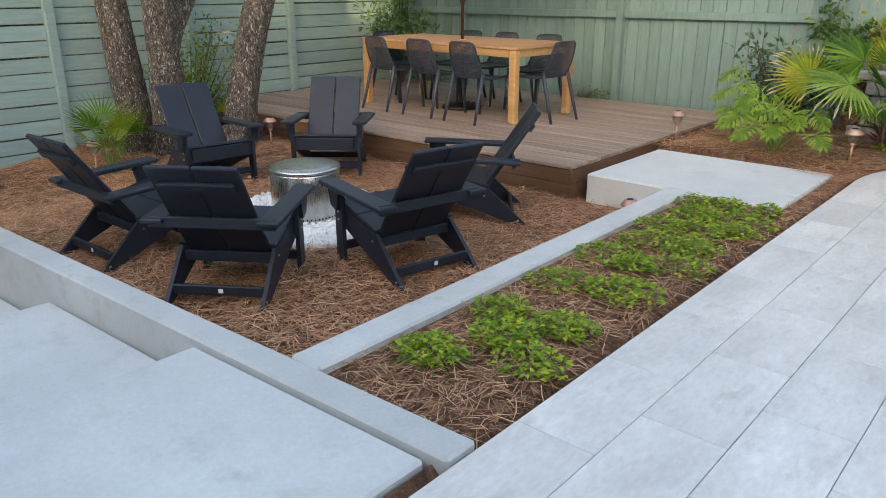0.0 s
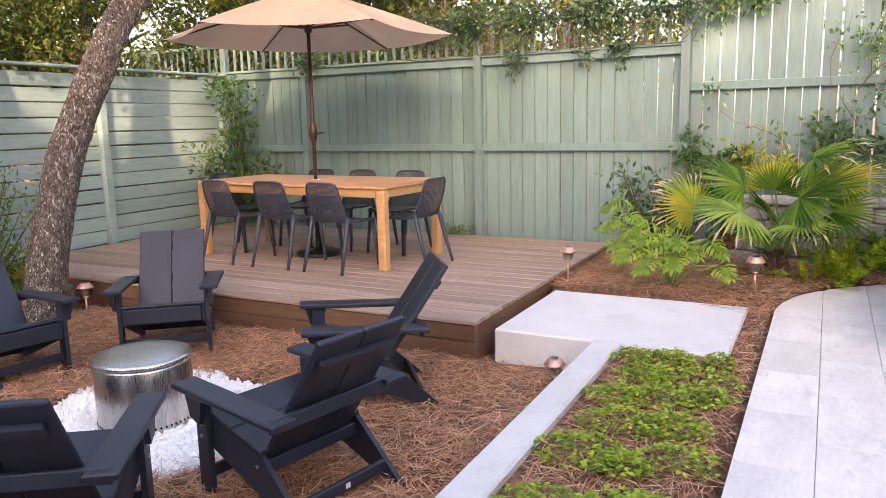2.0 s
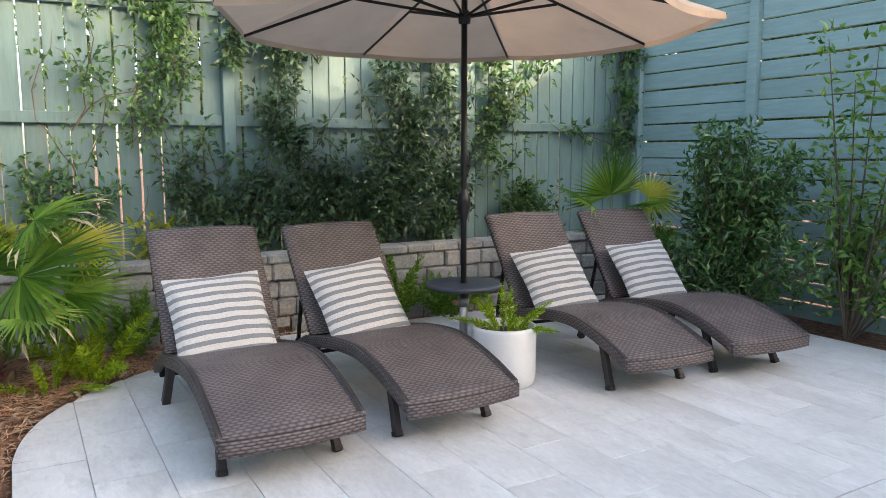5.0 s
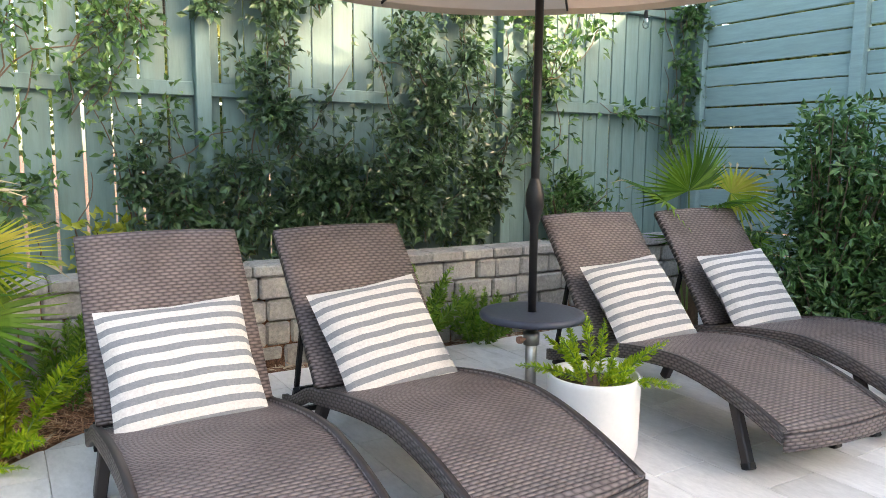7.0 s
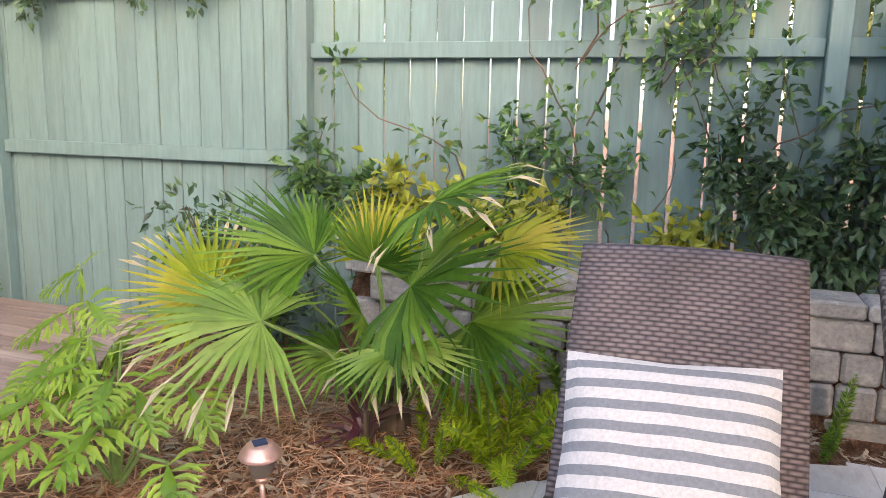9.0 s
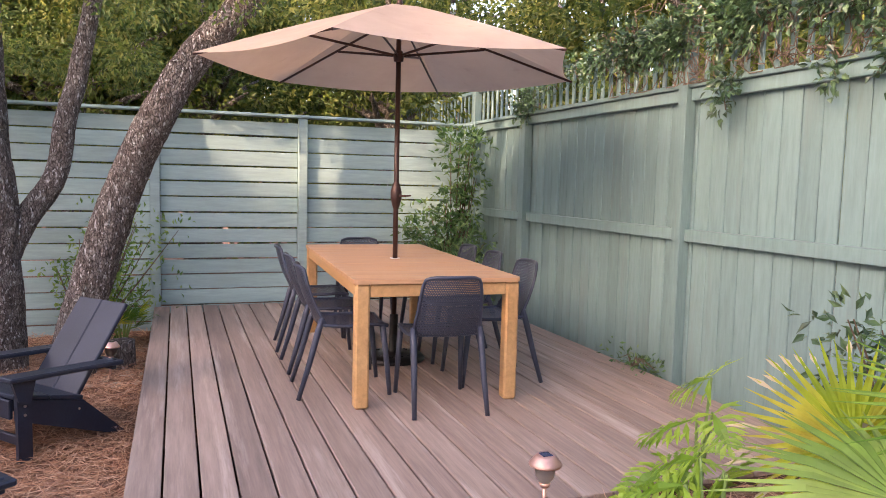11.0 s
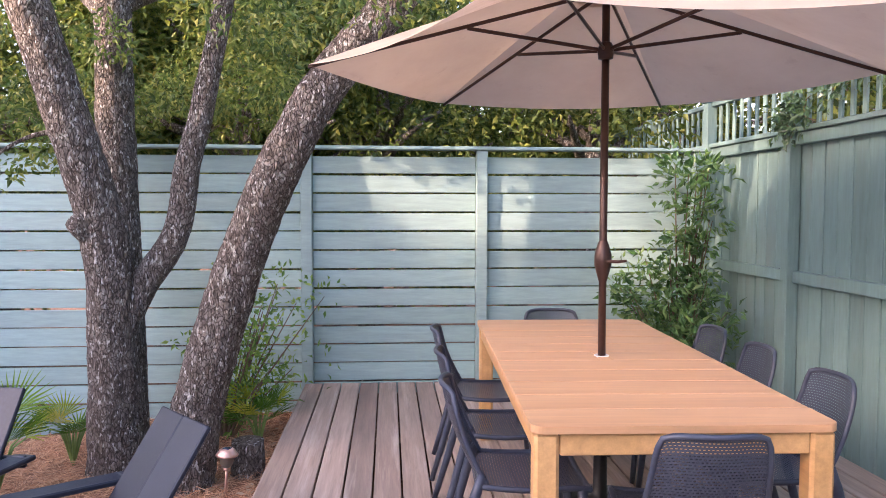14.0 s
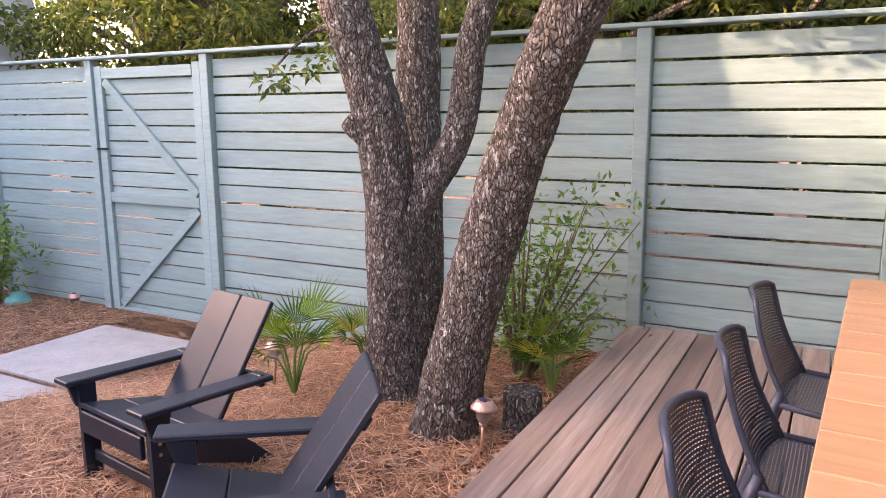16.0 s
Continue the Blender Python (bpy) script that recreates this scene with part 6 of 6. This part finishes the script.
def philodendron():
    rng = np.random.default_rng(61)
    p = plant("philodendron", -0.04, -0.08, 0.0, "bright green philodendron with deeply cut leaves", "plant")
    C2 = Vector((0.42, 9.72, 0.0))
    hubs = [(0.34, 9.76, 0.64, 0.24), (0.33, 9.68, 0.47, 0.24), (0.42, 9.52, 0.32, 0.24), (0.50, 9.74, 0.52, 0.20), (0.80, 9.36, 0.36, 0.26), (0.60, 9.24, 0.30, 0.26), (0.78, 9.50, 0.44, 0.24), (0.76, 9.10, 0.24, 0.28), (0.96, 9.20, 0.27, 0.30),
            (1.22, 9.42, 0.36, 0.24), (1.33, 9.14, 0.22, 0.22), (0.66, 9.46, 0.48, 0.22), (0.90, 9.42, 0.50, 0.24), (0.95, 9.30, 0.40, 0.24), (0.72, 9.34, 0.42, 0.22), (1.05, 9.36, 0.34, 0.24), (0.52, 9.60, 0.40, 0.22)]
    for hx, hy, hz, L in hubs:
        h = Vector((hx, hy, hz))
        B = Vector((0.92, 9.36, 0.0)) if hx > 0.55 else C2
        out = Vector((h.x - B.x, h.y - B.y, 0))
        out = (out.normalized() if out.length > 0.02 else Vector((0, -1, 0))) + Vector((rng.normal(0, 0.25), -0.55, -0.55))
        out.normalize()
        nrm = Vector((rng.normal(0, 0.25), -0.55, 0.8))
        nrm = (nrm - out * nrm.dot(out)).normalized()
        side = out.cross(nrm)
        h = h - out * L * 0.35
        part("stalk", Build().tube([B, B.lerp(h, 0.5) + Vector((0, 0, 0.08)), h], [0.009, 0.007, 0.005], 6), M_GSTEM, p)
        P, D, U, ll, W = [], [], [], [], []
        for i in range(7):
            t = i / 7
            for s in (-1, 1):
                q = h + out * L * (0.05 + 0.85 * t)
                d = side * s * (1 - 0.35 * t) + out * (0.05 + 0.75 * t - 0.5 * (i == 0)) - nrm * (0.12 + rng.normal(0, 0.05))
                l = L * (0.62 - 0.32 * t) * rng.uniform(0.88, 1.1)
                P.append(tuple(q)); D.append(tuple(d)); U.append(tuple(nrm)); ll.append(l); W.append(L * 0.115)
                # forked tip of each finger
                q2 = q + d.normalized() * l * 0.5
                P.append(tuple(q2)); D.append(tuple(d + out * 0.7)); U.append(tuple(nrm)); ll.append(l * 0.42); W.append(L * 0.085)
        P.append(tuple(h + out * L * 0.85)); D.append(tuple(out - nrm * 0.2)); U.append(tuple(nrm)); ll.append(L * 0.3); W.append(L * 0.12)
        P.append(tuple(h)); D.append(tuple(out)); U.append(tuple(nrm)); ll.append(L); W.append(L * 0.24)
        part("leaf", leaf_data("leaf", P, D, U, ll, W, L_PHILO, 0.12, 0.14), L_PHILO, p)


philodendron()


def foxtail(name, label, x, y, z, n, L, mat, seed, spread=0.9, parent=None, upright=0.5):
    rng = np.random.default_rng(seed)
    f = parent or plant(name, x, y, z, label, "fern")
    o = Vector((0, 0, 0.32)) if parent else Vector((0, 0, 0))
    for k in range(n):
        a = k * 2.4 + rng.normal(0, 0.2)
        tilt = spread * (k + 0.6) / n
        l = L * rng.uniform(0.75, 1.1)
        r0 = 0.03 + 0.03 * (k % 3)
        pts = []
        for s in range(9):
            t = s / 8
            rad = r0 + l * math.sin(tilt) * t * (0.75 + 0.4 * t)
            pts.append(o + Vector((math.cos(a) * rad, math.sin(a) * rad, l * math.cos(tilt) * t - 0.16 * l * tilt * t * t)))
        part("stalk", Build().tube(pts, [0.004] * 8 + [0.001], 5), M_GSTEM, f)
        m = 230
        t = rng.uniform(0.04, 1.0, m)
        idx = np.clip((t * 8).astype(int), 0, 7)
        Q = np.array([tuple(q) for q in pts])
        fr = (t * 8 - idx)[:, None]
        P = Q[idx] * (1 - fr) + Q[idx + 1] * fr
        ax = Q[idx + 1] - Q[idx]
        ax /= np.linalg.norm(ax, axis=1, keepdims=True)
        d = rand_dirs(rng, m)
        d -= ax * (d * ax).sum(1, keepdims=True)
        d /= np.linalg.norm(d, axis=1, keepdims=True)
        W = (0.30 + 0.7 * np.sin(np.clip(t * 1.05, 0, 1) * math.pi) ** 0.7) * l * 0.105
        part("plume", leaf_data("plume", P, d + ax * 0.75, rand_dirs(rng, m), W * 1.25, W * 0.30, mat), mat, f)
    return f


pot = bpy.data.objects["plant_pot"]
foxtail("fern", "", 0, 0, 0, 11, 0.30, L_FERN, 71, 1.25, pot)
foxtail("foxtail_fern", "foxtail fern with arching plumes beside the palm", 2.10, 9.95, 0.0, 12, 0.55, L_FERN, 72, 1.1)
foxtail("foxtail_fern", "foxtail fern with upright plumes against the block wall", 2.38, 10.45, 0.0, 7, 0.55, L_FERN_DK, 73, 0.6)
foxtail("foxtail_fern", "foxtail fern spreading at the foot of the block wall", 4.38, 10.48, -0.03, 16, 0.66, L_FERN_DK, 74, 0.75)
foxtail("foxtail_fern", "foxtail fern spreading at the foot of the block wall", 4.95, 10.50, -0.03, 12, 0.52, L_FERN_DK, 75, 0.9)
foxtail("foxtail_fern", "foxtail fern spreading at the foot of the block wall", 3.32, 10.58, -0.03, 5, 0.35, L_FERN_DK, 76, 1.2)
foxtail("foxtail_fern", "low foxtail fern trailing over the straw", 1.86, 9.82, 0.0, 6, 0.30, L_FERN, 77, 1.3)


def strap_plant():
    rng = np.random.default_rng(81)
    p = plant("ti_plant", 1.60, 9.82, 0.0, "burgundy ti plant with strap-shaped leaves", "plant")
    n = 22
    a = rng.uniform(0, math.tau, n)
    e = rng.uniform(0.3, 1.6, n)
    part("foliage", leaf_data("leaves", np.stack([0.02 * np.cos(a), 0.02 * np.sin(a), rng.uniform(0.04, 0.2, n)], 1), np.stack([np.cos(a), np.sin(a), e], 1), rand_dirs(rng, n, 2.5), rng.uniform(0.14, 0.26, n), rng.uniform(0.03, 0.05, n), L_RED, 0.2, 0.3), L_RED, p)
    part("stem", Build().tube([(0, 0, -0.02), (0, 0, 0.2)], 0.01, 6), M_STEM, p)


strap_plant()


def shrub(name, label, x, y, z, boxes, n, leaf, mat, seed, stems=9):
    """Woody shrub: branching stems with leaves gathered in loose tufts."""
    rng = np.random.default_rng(seed)
    s = plant(name, x, y, z, label, "shrub")
    b = Build()
    C, R = [], []
    for k in range(stems):
        bx = boxes[k % len(boxes)]
        e = np.array([rng.uniform(bx[0], bx[1]), rng.uniform(bx[2], bx[3]), rng.uniform((bx[4] + bx[5]) / 2, bx[5])]) - np.array([x, y, z])
        b.tube([(0, 0, -0.03), tuple(e * 0.4 + np.array([0, 0, 0.06])), tuple(e)], [0.011, 0.008, 0.003], 6)
        for t in np.linspace(0.35, 1.0, 5):
            C.append(e * t)
            R.append(rng.uniform(0.07, 0.15))
    for bx in boxes:
        for _ in range(max(2, stems // len(boxes))):
            C.append(np.array([rng.uniform(bx[0], bx[1]), rng.uniform(bx[2], bx[3]), rng.uniform(bx[4], bx[5])]) - np.array([x, y, z]))
            R.append(rng.uniform(0.09, 0.2))
    part("stem_tangle", b, M_STEM, s)["kind"] = "stuff"
    P, D, U = clump_leaves(rng, C, R, max(6, n // len(C)), 0.7, -0.15)
    part("foliage", leaf_data("leaves", P, D, U, rng.uniform(0.75, 1.25, len(P)) * leaf, rng.uniform(0.75, 1.2, len(P)) * leaf * 0.42, mat), mat, s)


shrub("evergreen_shrub", "loose glossy green shrub in the fence corner", 7.0, 9.3, -0.05, [(6.35, 7.5, 8.7, 9.9, 0.1, 0.8), (6.6, 7.4, 8.9, 9.7, 0.6, 1.25), (6.75, 7.15, 9.1, 9.5, 1.1, 1.62), (6.7, 7.3, 8.6, 9.0, 0.9, 1.4), (6.5, 7.5, 8.2, 9.0, 0.1, 0.9)], 9000, 0.075, L_VINE, 91, 70)
shrub("bamboo_shrub", "feathery light green shrub by the slatted fence", 7.3, 8.3, -0.05, [(6.9, 7.6, 7.8, 8.6, 0.3, 2.3), (6.9, 7.6, 7.4, 8.4, 0.1, 1.2)], 1300, 0.09, L_SHRUB, 92, 18)
shrub("dark_shrub", "dark leafy shrub against the fence behind the deck", 0.35, 10.85, 0.0, [(0.0, 0.75, 10.5, 10.95, 0.25, 0.85), (0.2, 1.0, 10.4, 10.8, 0.15, 0.65)], 1300, 0.075, L_VINE_DK, 93, 16)
shrub("corner_climber", "leafy camellia trained up the fence corner", -4.95, 10.62, 0.05, [(-5.30, -4.85, 10.5, 10.95, 0.9, 2.0), (-5.3, -4.2, 10.1, 10.9, 0.2, 1.05), (-5.35, -4.6, 10.0, 10.8, 0.5, 1.2)], 3000, 0.085, L_VINE, 94, 22)
shrub("nandina", "airy light green nandina shrub behind the leaning oak", -4.75, 7.0, -0.28, [(-5.1, -4.5, 6.6, 7.6, -0.05, 0.55), (-5.2, -4.6, 6.8, 7.9, 0.3, 1.05), (-5.0, -4.4, 6.9, 7.5, 0.2, 0.9)], 1700, 0.060, L_SHRUB, 95, 30)
shrub("garden_shrub", "green shrub at the fence beyond the gate", -5.05, 0.75, -0.6, [(-5.35, -4.8, 0.3, 1.25, -0.3, 0.55)], 900, 0.085, L_SHRUB, 96, 14)
shrub("wall_shrub", "glossy low shrub on the block wall", 6.0, 10.9, 0.55, [(5.85, 6.5, 10.75, 11.0, 0.6, 1.05)], 500, 0.07, L_VINE, 97, 8)
shrub("deck_ivy", "sprig of ivy creeping from under the fence", -2.05, 11.02, 0.05, [(-2.3, -1.7, 10.92, 11.0, 0.06, 0.12)], 60, 0.05, L_VINE, 98, 4)


def ground_cover():
    rng = np.random.default_rng(101)
    spots = [(1.14, 4.55, 0.17), (1.28, 4.85, 0.16), (1.48, 4.74, 0.13), (1.12, 5.05, 0.15), (1.42, 5.08, 0.16), (1.10, 5.55, 0.13), (1.42, 5.62, 0.17), (1.30, 5.95, 0.14), (1.10, 6.05, 0.15), (1.48, 6.12, 0.12),
             (1.18, 6.40, 0.15), (1.42, 6.42, 0.15), (1.08, 6.72, 0.13), (1.32, 6.78, 0.16), (1.50, 6.85, 0.10), (1.15, 7.05, 0.16), (1.42, 7.12, 0.15), (1.22, 7.36, 0.15), (1.48, 7.40, 0.11), (1.02, 7.35, 0.10)]
    for i, (x, y, r) in enumerate(spots):
        c = plant("ground_cover", x, y, -0.02, "low mound of bright green peanut-like ground cover", "plant", "ground cover plants")
        n = int(12500 * r * r)
        a, q = rng.uniform(0, math.tau, n), r * np.sqrt(rng.uniform(0, 1, n)) * (1 + 0.25 * np.sin(rng.uniform(0, math.tau)))
        h = 0.015 + 0.075 * (1 - (q / (r * 1.3)) ** 2) * rng.uniform(0.4, 1.05, n)
        P = np.stack([q * np.cos(a) * 1.1, q * np.sin(a), h], 1)
        D = np.stack([np.cos(a * 3 + q * 40), np.sin(a * 3 + q * 40), rng.normal(0.15, 0.25, n)], 1)
        U = np.stack([rng.normal(0, 0.3, n), rng.normal(0, 0.3, n), np.ones(n)], 1)
        part("foliage", leaf_data("leaves", P, D, U, rng.uniform(0.022, 0.036, n), rng.uniform(0.016, 0.026, n), L_CLOVER, 0.15, 0.1), L_CLOVER, c)
        b = Build()
        for k in range(14):
            aa = rng.uniform(0, math.tau)
            b.tube([(0, 0, 0.0), (0.5 * r * math.cos(aa), 0.5 * r * math.sin(aa), 0.04), (r * math.cos(aa), r * math.sin(aa), 0.02)], 0.0018, 4)
        part("stem_tangle", b, M_GSTEM, c)["kind"] = "stuff"


ground_cover()
build_paving()
